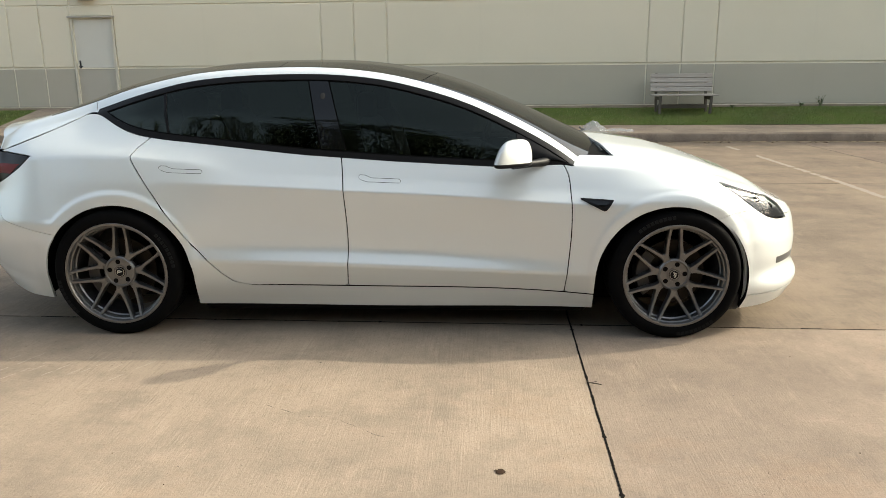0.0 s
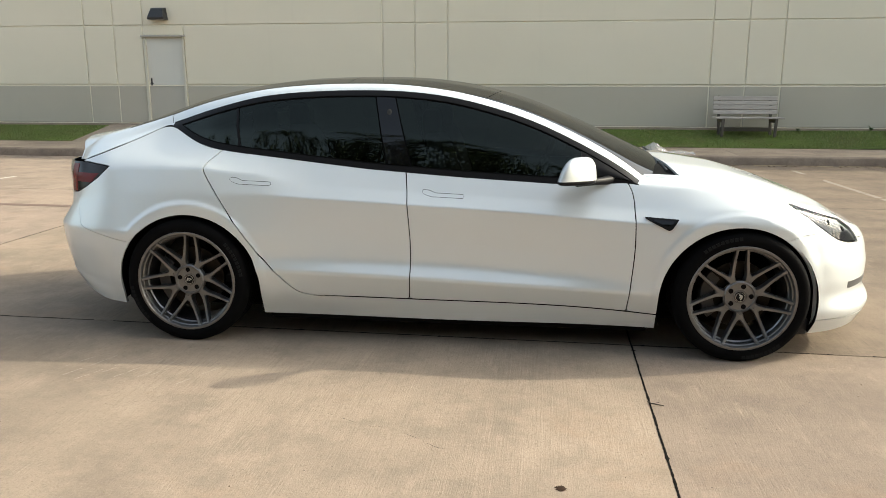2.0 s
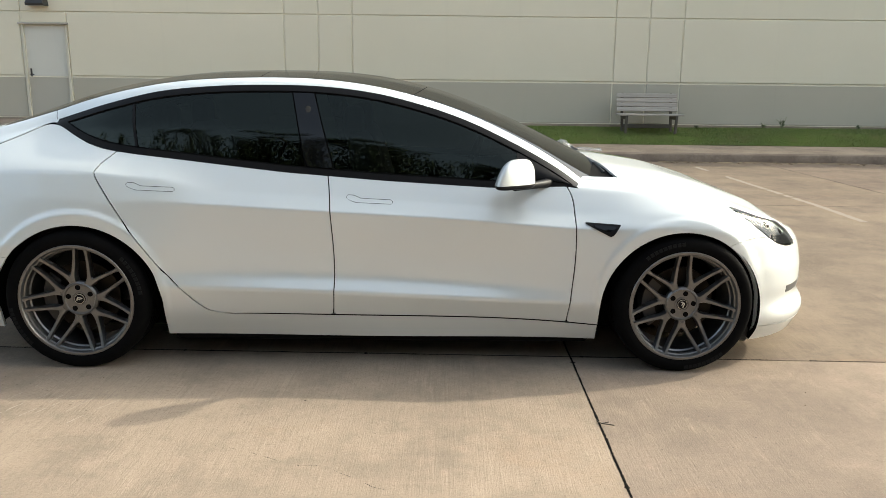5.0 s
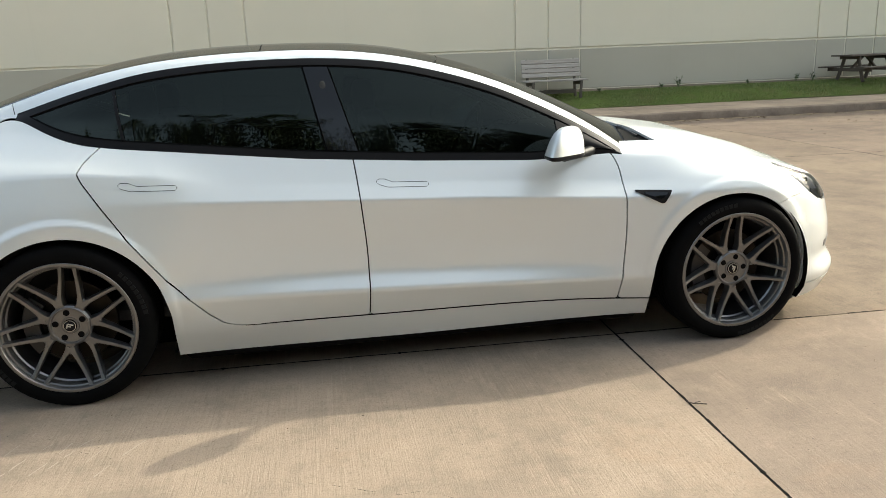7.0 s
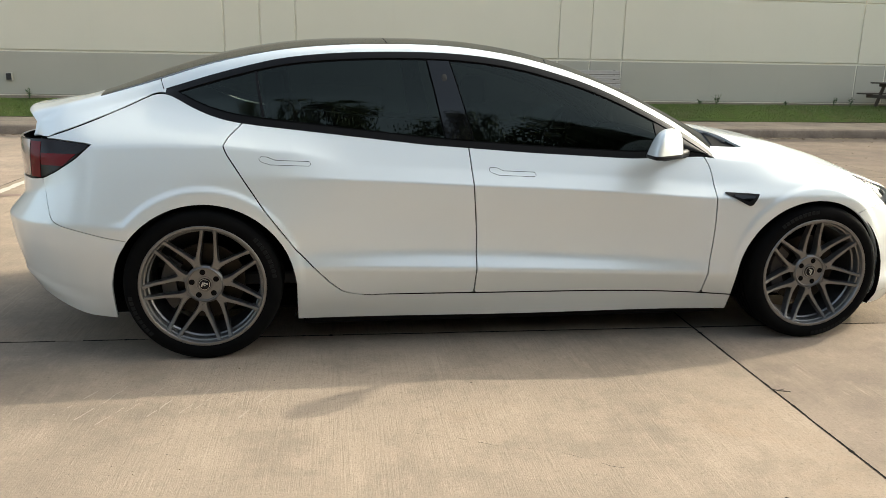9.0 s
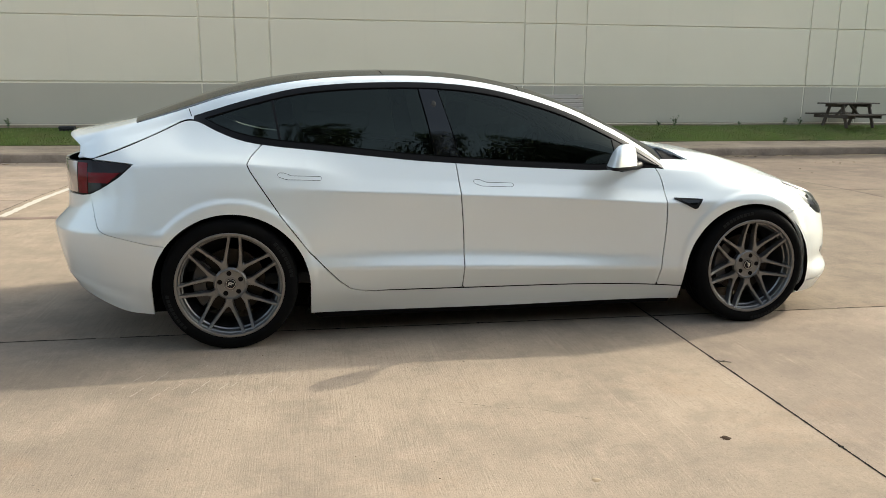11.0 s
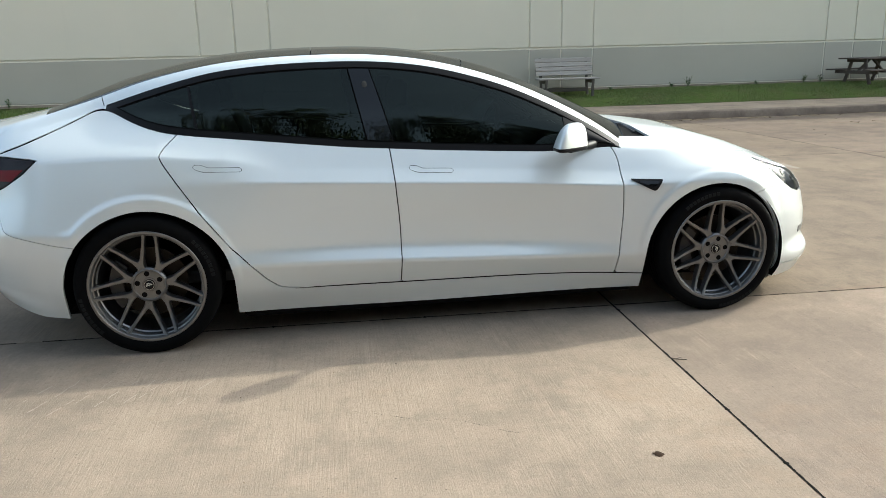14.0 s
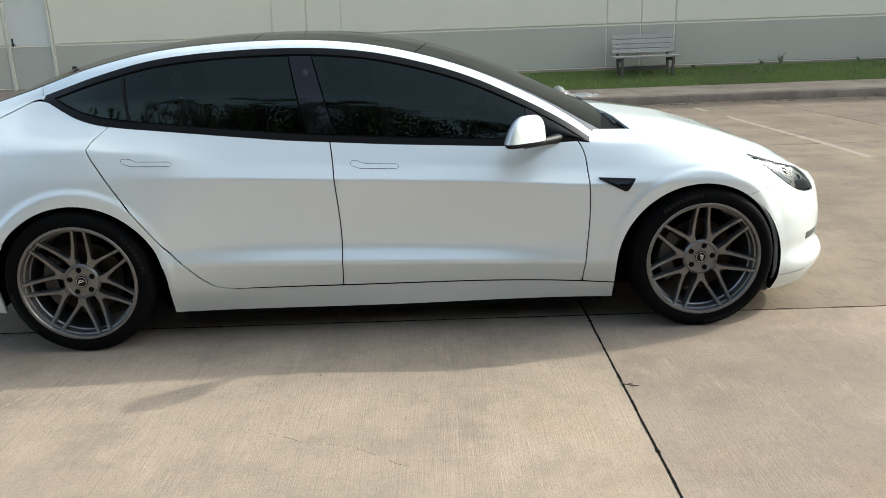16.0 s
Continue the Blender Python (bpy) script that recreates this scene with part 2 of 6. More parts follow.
# ---- mesh helpers ----
def mesh(name, verts, faces, mats, smooth=40, weld=0.0):
    me = bpy.data.meshes.new(name)
    me.from_pydata([tuple(map(float, v)) for v in verts], [], [tuple(int(i) for i in f) for f in faces])
    bm = bmesh.new()
    bm.from_mesh(me)
    if weld:
        bmesh.ops.remove_doubles(bm, verts=bm.verts, dist=weld)
    bmesh.ops.recalc_face_normals(bm, faces=bm.faces)
    bm.to_mesh(me)
    bm.free()
    for m in (mats if isinstance(mats, (list, tuple)) else [mats]):
        me.materials.append(m)
    if smooth:
        me.polygons.foreach_set("use_smooth", [True] * len(me.polygons))
        me.set_sharp_from_angle(angle=radians(smooth))
    return me


def part_of(name, me, parent=None, label="", at=None):
    ob = new(name, me)
    ob.parent = parent
    if at is not None:
        ob.matrix_basis = at
    if label:
        ob["label"] = label
    return ob


def empty(name, at=None):
    ob = new(name)
    ob.empty_display_size = 0.2
    if at is not None:
        ob.matrix_basis = at
    return ob


def box_data(x0, x1, y0, y1, z0, z1, c=0.0):
    """Verts and faces of a box whose vertical and horizontal edges are cut by c."""
    bm = bmesh.new()
    bmesh.ops.create_cube(bm, size=1.0)
    for v in bm.verts:
        v.co = Vector((x0 + (v.co.x + 0.5) * (x1 - x0), y0 + (v.co.y + 0.5) * (y1 - y0), z0 + (v.co.z + 0.5) * (z1 - z0)))
    if c:
        bmesh.ops.bevel(bm, geom=list(bm.edges), offset=c, segments=1, affect="EDGES", profile=0.5)
    bm.verts.index_update()
    v = [tuple(a.co) for a in bm.verts]
    f = [[a.index for a in q.verts] for q in bm.faces]
    bm.free()
    return v, f


def box_mesh(name, x0, x1, y0, y1, z0, z1, mat, c=0.0):
    return mesh(name, *box_data(x0, x1, y0, y1, z0, z1, c), mat, smooth=0)


def joined(*datas):
    verts, faces = [], []
    for v, f in datas:
        k = len(verts)
        verts += list(v)
        faces += [[i + k for i in q] for q in f]
    return verts, faces


def lathe_data(profile, n=64, a0=0.0, a1=2 * math.pi):
    """A profile of (radius, y) turned about the y axis."""
    full = abs(a1 - a0 - 2 * math.pi) < 1e-6
    m = n if full else n + 1
    verts = [(r * math.cos(a0 + (a1 - a0) * i / n), y, r * math.sin(a0 + (a1 - a0) * i / n)) for i in range(m) for r, y in profile]
    k = len(profile)
    faces = []
    for i in range(n):
        j = (i + 1) % m
        for q in range(k - 1):
            faces.append((i * k + q, i * k + q + 1, j * k + q + 1, j * k + q))
    return verts, faces


def grid_faces(n, m):
    return [(i * m + j, i * m + j + 1, (i + 1) * m + j + 1, (i + 1) * m + j) for i in range(n - 1) for j in range(m - 1)]


def tube_data(points, radius, sides=8, close=False):
    """A round bar along points."""
    pts = [Vector(p) for p in points]
    verts, faces = [], []
    n = len(pts)
    for i, p in enumerate(pts):
        d = (pts[(i + 1) % n] - pts[i - 1]) if close else (pts[min(i + 1, n - 1)] - pts[max(i - 1, 0)])
        d.normalize()
        a = d.cross(Vector((0, 0, 1)) if abs(d.z) < 0.9 else Vector((1, 0, 0))).normalized()
        b = d.cross(a)
        r = radius[i] if isinstance(radius, (list, tuple)) else radius
        verts += [tuple(p + r * (a * math.cos(t) + b * math.sin(t))) for t in (2 * math.pi * k / sides for k in range(sides))]
    for i in range(n if close else n - 1):
        j = (i + 1) % n
        faces += [(i * sides + k, i * sides + (k + 1) % sides, j * sides + (k + 1) % sides, j * sides + k) for k in range(sides)]
    if not close:
        faces += [tuple(range(sides)), tuple(range((n - 1) * sides, n * sides))]
    return verts, faces


def egg_data(c, size, power, n=28, m=18, bend=None):
    """A rounded block: a superellipsoid about c."""
    verts = []
    sg = lambda a, e: math.copysign(abs(a) ** e, a)
    for i in range(m + 1):
        v = -math.pi / 2 + math.pi * i / m
        for j in range(n):
            u = 2 * math.pi * j / n
            q = Vector((sg(math.cos(v), power) * sg(math.cos(u), power) * size[0], sg(math.cos(v), power) * sg(math.sin(u), power) * size[1], sg(math.sin(v), power) * size[2]))
            if bend:
                q = bend(q)
            verts.append(tuple(q + Vector(c)))
    faces = [(i * n + j, i * n + (j + 1) % n, (i + 1) * n + (j + 1) % n, (i + 1) * n + j) for i in range(m) for j in range(n)]
    return verts, faces


# ---- the setting: a concrete lot before a long tilt-up wall, turned a little against the car ----
S = pose(0, 0, 0, 0, 0, -1.6)
# beyond the car the lot falls to the kerb; kerb, bank and building stand on that lower, slightly tilted ground
DROP, TILT = -0.10, 0.005
SB = S @ pose(0, 0, DROP, 0, -math.degrees(TILT), 0)
FALL_FROM, FALL_TO = 4.415, 9.85


def lot_drop(x, y):
    return min(1.0, max(0.0, (y - FALL_FROM) / (FALL_TO - FALL_FROM))) * (DROP + TILT * x)


def settled(ob, at=None):
    """Lets a thing that lies on the lot follow the lot's fall."""
    m = S.inverted() @ (ob.matrix_basis if at is None else at)
    for v in ob.data.vertices:
        p = m @ v.co
        v.co.z += lot_drop(p.x, p.y)
    return ob


WALL_Y, WALL_TOP, GROUND_WALL = 13.43, 7.6, 0.43


def setting(name, me, label="", category="", kind="structure", parent=None):
    ob = new(name, me)
    if parent is None:
        ob.matrix_basis = S if category in ("ground", "pavement", "line", "joint") else SB
    else:
        ob.parent = parent
    return tagged(ob, label, category, "", kind)


def sheet(name, x0, x1, y0, y1, mat, height=lambda x, y: 0.0, nx=1, ny=1, uneven=0.0):
    xs, ys = np.linspace(x0, x1, nx + 1), np.linspace(y0, y1, ny + 1)
    verts = [(x, y, height(x, y) + uneven * noise.noise(Vector((x * 1.7, y * 1.7, 0.3)))) for x in xs for y in ys]
    return mesh(name, verts, grid_faces(nx + 1, ny + 1), mat)


ground = setting("ground", sheet("ground", -600, 600, -600, 600, SEALANT, lambda x, y: -0.35), "dark bed under the concrete slabs of the lot", "ground")
far_lot = setting("pavement", mesh("pavement", *joined(
    box_data(-600, -34.7, -600, 600, -0.35, -0.004), box_data(36.6, 600, -600, 9.8, -0.35, -0.004),
    box_data(-34.7, 36.6, -600, -36.3, -0.35, -0.004)), CONCRETE, smooth=0), "plain tan concrete reaching far round the lot", "pavement")

# the wall, its grooved panels and roof edge
wall = setting("wall_north", box_mesh("wall_north", -60, 60, WALL_Y + 0.013, WALL_Y + 0.30, -0.1, WALL_TOP, GROOVE), "long cream and taupe painted concrete wall of a warehouse", "wall")
setting("wall_back", box_mesh("wall_back", -60, 60, WALL_Y + 28, WALL_Y + 28.3, -0.1, WALL_TOP, CREAM), "plain rear wall of the warehouse", "wall")
setting("wall_east", box_mesh("wall_east", 59.7, 60, WALL_Y + 0.30, WALL_Y + 28, -0.1, WALL_TOP, CREAM), "plain end wall of the warehouse", "wall")
setting("wall_west", box_mesh("wall_west", -60, -59.7, WALL_Y + 0.30, WALL_Y + 28, -0.1, WALL_TOP, CREAM), "plain end wall of the warehouse", "wall")
setting("ceiling", box_mesh("ceiling", -60, 60, WALL_Y - 0.02, WALL_Y + 28.3, WALL_TOP, WALL_TOP + 0.12, ROOFING), "flat roof deck of the warehouse", "roof")
PERIOD, JOINT0, SIDE = 7.35, -2.57, 0.755
BELT, UPPER = 1.398, 2.785

# ---- the car: smooth half shells, cut along the shut lines, mirrored ----
CAR = empty("car")
tagged(CAR, "pearl white four-door electric sedan with gunmetal wheels, parked on the concrete", "car")


def spline(pts):
    """A natural cubic through (x, value) points, straight beyond them."""
    xs, ys = np.array([p[0] for p in pts], float), np.array([p[1] for p in pts], float)
    n, h = len(xs), np.diff(xs)
    a, r = np.eye(n), np.zeros(n)
    for i in range(1, n - 1):
        a[i, i - 1:i + 2] = h[i - 1], 2 * (h[i - 1] + h[i]), h[i]
        r[i] = 6 * ((ys[i + 1] - ys[i]) / h[i] - (ys[i] - ys[i - 1]) / h[i - 1])
    m = np.linalg.solve(a, r)

    def value(x):
        x = np.clip(np.asarray(x, float), xs[0], xs[-1])
        i = np.clip(np.searchsorted(xs, x) - 1, 0, n - 2)
        d, e = x - xs[i], xs[i + 1] - x
        return (m[i] * e ** 3 + m[i + 1] * d ** 3) / (6 * h[i]) + (ys[i] / h[i] - m[i] * h[i] / 6) * e + (ys[i + 1] / h[i] - m[i + 1] * h[i] / 6) * d
    return value


def bent(pts, soft=0.04):
    """Straight runs between (x, value) points with their corners softened."""
    xs, ys = [p[0] for p in pts], [p[1] for p in pts]
    offs = np.linspace(-1.5, 1.5, 13)
    w = np.exp(-2 * offs ** 2)
    w /= w.sum()
    return lambda x: sum(k * np.interp(np.asarray(x, float) + o * soft, xs, ys) for k, o in zip(w, offs))


ease = lambda t: (lambda c: c * c * (3 - 2 * c))(np.clip(t, 0, 1))
# heights of the long feature lines of the lower body, from tail to nose
Z0 = spline([(-2.4, 0.31), (-2.13, 0.270), (-1.95, 0.207), (-1.82, 0.186), (-1.0, 0.150), (0.0, 0.145), (1.0, 0.143), (1.8, 0.138), (2.05, 0.150), (2.3, 0.180)])
Z1 = spline([(-2.4, 0.40), (-1.9, 0.320), (-1.0, 0.262), (0.0, 0.254), (1.0, 0.230), (1.8, 0.235), (2.3, 0.25)])
Z2 = spline([(-2.4, 0.46), (-1.5, 0.420), (-0.9, 0.402), (-0.24, 0.386), (0.77, 0.345), (1.4, 0.335), (2.3, 0.33)])
Z3 = spline([(-2.4, 0.60), (-1.4, 0.590), (-0.24, 0.570), (0.9, 0.530), (1.4, 0.530), (2.3, 0.44)])
Z4 = spline([(-2.4, 0.66), (-2.2, 0.705), (-2.0, 0.77), (-1.75, 0.80), (-1.4, 0.805), (-0.8, 0.789), (-0.28, 0.765), (0.58, 0.722), (0.95, 0.703), (1.4, 0.710), (1.75, 0.660), (2.1, 0.560), (2.3, 0.53)])
Z5 = bent([(-2.45, 0.94), (-2.10, 0.94), (-1.98, 0.980), (-1.81, 1.050), (-1.64, 1.135), (-1.58, 1.128), (-1.50, 1.085), (-1.41, 1.049), (-1.32, 1.026),
           (-1.19, 1.008), (-0.95, 0.984), (-0.47, 0.934), (0.0, 0.901), (0.51, 0.875), (0.90, 0.886), (1.16, 0.880), (1.44, 0.850), (1.67, 0.800), (1.90, 0.735), (2.05, 0.665), (2.25, 0.595)], 0.05)
# half widths on those lines
W0 = spline([(-2.0, 0.825), (-1.42, 0.85), (-1.0, 0.815), (0.0, 0.815), (1.0, 0.82), (1.42, 0.85), (1.8, 0.83)])
W1 = spline([(-2.0, 0.865), (-1.42, 0.885), (-0.9, 0.858), (0.0, 0.850), (0.9, 0.852), (1.42, 0.892), (1.8, 0.87)])
W2 = spline([(-2.0, 0.875), (-1.42, 0.912), (-0.9, 0.888), (-0.24, 0.888), (0.77, 0.882), (1.42, 0.910), (1.8, 0.88)])
WA = spline([(-2.0, 0.880), (-1.42, 0.916), (-0.95, 0.873), (-0.24, 0.852), (0.6, 0.854), (0.95, 0.886), (1.42, 0.917), (1.8, 0.885)])
W3 = spline([(-2.0, 0.878), (-1.42, 0.918), (-0.9, 0.866), (-0.24, 0.848), (0.6, 0.854), (1.1, 0.902), (1.42, 0.920), (1.8, 0.885)])
W4 = spline([(-2.0, 0.820), (-1.42, 0.872), (-0.9, 0.855), (-0.28, 0.852), (0.58, 0.862), (1.0, 0.886), (1.42, 0.900), (1.8, 0.860)])
WB = spline([(-2.0, 0.785), (-1.42, 0.835), (-0.95, 0.822), (-0.28, 0.811), (0.58, 0.818), (1.0, 0.838), (1.42, 0.862), (1.8, 0.836)])
LEAN = spline([(0.62, 0.905), (0.75, 0.887), (0.83, 0.855), (0.90, 0.804), (1.0, 0.728), (1.08, 0.659), (1.14, 0.601), (1.2, 0.541)])
BELT_W = spline([(-1.5, 0.70), (-1.19, 0.731), (-0.7, 0.762), (0.0, 0.772), (0.5, 0.776), (0.9, 0.772), (1.3, 0.765), (1.65, 0.765), (1.9, 0.79)])
TUCK = lambda x: 0.094 * np.clip(-1.05 - x, 0, 1.0) ** 2
def W5(x):
    f = ease((np.asarray(x) + 1.40) / 0.3)
    return f * BELT_W(x) + (1 - f) * (LEAN(Z5(x)) - TUCK(np.asarray(x)))


ZA = lambda x: Z2(x) + 0.062
ZB = lambda x: Z4(x) + np.minimum(0.062 + 0.065 * ease((-0.75 - np.asarray(x)) / 0.45), 0.56 * (Z5(x) - Z4(x)))
RISE = spline([(0.8, 0.105), (1.2, 0.094), (1.5, 0.080), (1.8, 0.057), (2.1, 0.028), (2.25, 0.0)])
TAIL = (-2.30, -2.350, -2.362, -2.374, -2.386, -2.300, -2.288, -2.28)
BOXY = (2.6, 2.6, 2.7, 2.7, 2.7, 3.0, 3.3, 4.5)
NOSE = (2.255, 2.300, 2.268, 2.280, 2.290, 2.275, 2.262, 2.235)
BLUNT = (0.83, 0.82, 0.93, 0.93, 0.97, 0.97, 0.97, 0.97)
X_TAIL, X_NOSE = -1.75, 1.55
ARCH_R, ARCH_Z, ARCH_XR, ARCH_XF = 0.387, 0.305, -1.427, 1.417
RUNS = (5, 7, 5, 8, 20, 9, 16, 14, 12)
COLS = 330


def softened(p, sigma, keep):
    """Smooth the sections p[column, row, 3] along the rows; rows in keep stay."""
    n = p.shape[1]
    out = p.copy()
    for _ in range(sigma):
        q = out.copy()
        q[:, 1:-1] = 0.25 * out[:, :-2] + 0.5 * out[:, 1:-1] + 0.25 * out[:, 2:]
        for k in keep:
            q[:, k] = out[:, k]
        out = q
    return out


def lower_shell():
    """Half of the lower body and bonnet, y > 0, as a grid of columns from tail to nose."""
    nt, nn = 44, 48
    phi_t, phi_n = np.linspace(math.pi / 2, 0, nt)[:-1], np.linspace(0, math.pi / 2, nn)[1:]
    xs = np.linspace(X_TAIL, X_NOSE, COLS)
    lines = []
    for k, (zf, wf) in enumerate(zip((Z0, Z1, Z2, ZA, Z3, Z4, ZB, Z5), (W0, W1, W2, WA, W3, W4, WB, W5))):
        e = 2 / BOXY[k]
        xt = X_TAIL + (TAIL[k] - X_TAIL) * np.sin(phi_t) ** e
        ct = np.abs(np.cos(phi_t)) ** e
        xn = X_NOSE + (NOSE[k] - X_NOSE) * np.sin(phi_n) ** BLUNT[k]
        cn = np.abs(np.cos(phi_n)) ** BLUNT[k]
        x = np.concatenate([xt, xs, xn])
        c = np.concatenate([ct, np.ones(len(xs)), cn])
        c[0], c[-1] = 0, 0
        lines.append(np.stack([x, wf(x) * c, zf(x)], 1))
    top = lines[7]
    lines.append(np.stack([top[:, 0], top[:, 1] * 0.55, top[:, 2] + 0.80 * RISE(top[:, 0])], 1))
    lines.append(np.stack([top[:, 0], top[:, 1] * 0.0, top[:, 2] + RISE(top[:, 0])], 1))
    rows = []
    for k, n in enumerate(RUNS):
        for j in range(n):
            f = j / n
            rows.append(lines[k] * (1 - f) + lines[k + 1] * f)
    rows.append(lines[9])
    p = np.stack(rows, 1)
    edge = sum(RUNS[:7])
    low_crease, crease, shoulder = sum(RUNS[:2]), sum(RUNS[:5]), sum(RUNS[:6])
    free, held, haunch = softened(p, 4, ()), softened(p, 2, (edge, low_crease, crease)), softened(p, 2, (edge, shoulder))
    x = lines[0][:, 0]
    f, g = ease((x - 0.80) / 0.35)[:, None, None], ease((-0.85 - x) / 0.4)[:, None, None]
    p = (held * (1 - g) + haunch * g) * (1 - f) + free * f
    # the haunch: one smooth fall from the shoulder to the lid, whatever the window's hook does
    z, xx = p[:, :, 2], p[:, :, 0]
    rows_up = np.clip((np.arange(p.shape[1]) - shoulder) / (edge - shoulder), 0, 1)[None, :]
    power = BOXY[6] + (BOXY[7] - BOXY[6]) * rows_up
    depth = np.clip((X_TAIL - xx) / (X_TAIL - (TAIL[6] + (TAIL[7] - TAIL[6]) * rows_up)), 0, 1)
    turn = np.maximum(1 - depth ** power, 1e-9) ** (1 / power)
    plain = LEAN(z) - TUCK(xx)
    gone = 1 - ease((z - z[:, shoulder:shoulder + 1]) / 0.17)
    extra = p[:, shoulder:shoulder + 1, 1] / np.maximum(turn[:, shoulder:shoulder + 1], 0.05) - plain[:, shoulder:shoulder + 1]
    fall = (plain + extra * gone) * turn
    w = ease((-0.95 - xx) / 0.35) * ease((turn[:, shoulder:shoulder + 1] - 0.35) / 0.3)
    w[:, :shoulder], w[:, edge + 1:] = 0, 0
    p[:, :, 1] = p[:, :, 1] * (1 - w) + fall * w
    # the flared lips of the wheel arches, upright below a soft step
    for xc, swell in ((ARCH_XR, 0.0105), (ARCH_XF, 0.0085)):
        up = np.maximum(p[:, :, 2] - ARCH_Z, 0)
        r = np.hypot(p[:, :, 0] - xc, up)
        step = ease((0.424 + 0.038 * up / np.maximum(r, 0.1) - r) / 0.022)
        lift = step * (swell - 0.17 * (up / np.maximum(r, 0.1)) * np.clip(0.448 - r, 0, 0.075))
        p[:, :, 1] += lift * ease((p[:, :, 2] - 0.20) / 0.25) * (np.abs(p[:, :, 1]) > 0.6) * ease((0.83 - p[:, :, 2]) / 0.05)
    # the lip that runs round the foot of the rear bumper
    foot = np.clip(Z0(p[:, :, 0]) + 0.070 - p[:, :, 2] + 0.014, 0, None)
    lip = 0.012 * ease(foot / 0.028) * ease((-1.84 - p[:, :, 0]) / 0.10)
    far = np.hypot(p[:, :, 0] + 1.75, p[:, :, 1]) + 1e-6
    p[:, :, 0] += lip * (p[:, :, 0] + 1.75) / far
    p[:, :, 1] += lip * p[:, :, 1] / far
    return p, edge


LOW, EDGE_ROW = lower_shell()


def side_y(x, z):
    """Half width of the body side at x between the wheels' outer ends, at height z."""
    i = np.clip((np.asarray(x) - X_TAIL) / (X_NOSE - X_TAIL) * (COLS - 1), 0, COLS - 1.001)
    out = []
    for a, zz in zip(np.atleast_1d(i), np.atleast_1d(z)):
        c = LOW[43 + int(a), :EDGE_ROW + 1]
        d = LOW[44 + int(a), :EDGE_ROW + 1]
        f = a - int(a)
        out.append((1 - f) * np.interp(zz, c[:, 2], c[:, 1]) + f * np.interp(zz, d[:, 2], d[:, 1]))
    return np.array(out)


class Shell:
    """Polygons that can be split along lines given as signed functions of the place."""

    def __init__(self, verts, faces):
        self.v, self.f = np.asarray(verts, float), [tuple(f) for f in faces]

    def cut(self, fun):
        """The shells where fun is below and above nought."""
        d = fun(self.v)
        d = np.where(np.abs(d) < 1e-7, 1e-7, d)
        extra, known = [], {}
        base = len(self.v)

        def crossing(i, j):
            key = (i, j) if i < j else (j, i)
            if key not in known:
                t = d[i] / (d[i] - d[j])
                known[key] = base + len(extra)
                extra.append(self.v[i] + t * (self.v[j] - self.v[i]))
            return known[key]
        low, high = [], []
        for f in self.f:
            s = [d[i] > 0 for i in f]
            if all(s):
                high.append(f)
            elif not any(s):
                low.append(f)
            else:
                a, b = [], []
                for k, i in enumerate(f):
                    (b if s[k] else a).append(i)
                    j = f[(k + 1) % len(f)]
                    if s[k] != s[(k + 1) % len(f)]:
                        c = crossing(i, j)
                        a.append(c)
                        b.append(c)
                if len(a) > 2:
                    low.append(tuple(a))
                if len(b) > 2:
                    high.append(tuple(b))
        v = np.vstack([self.v, np.array(extra)]) if extra else self.v
        return Shell(v, low).tidy(), Shell(v, high).tidy()

    def tidy(self):
        used = sorted({i for f in self.f for i in f})
        where = {i: k for k, i in enumerate(used)}
        return Shell(self.v[used] if used else np.zeros((0, 3)), [[where[i] for i in f] for f in self.f])

    def panel(self, fun, gap=0.0027):
        """The panel inside fun < 0 and the rest, with a gap between them."""
        inside, rest = self.cut(lambda p: fun(p) + gap)
        return inside, rest.cut(lambda p: fun(p) - gap)[1]


def steep(fun):
    """fun divided by its slope in x and z, so that it reads as metres."""
    def value(p):
        e = 0.004
        dx = (fun(p + np.array((e, 0, 0))) - fun(p - np.array((e, 0, 0)))) / (2 * e)
        dz = (fun(p + np.array((0, 0, e))) - fun(p - np.array((0, 0, e)))) / (2 * e)
        return fun(p) / np.maximum(np.hypot(dx, dz), 0.2)
    return value


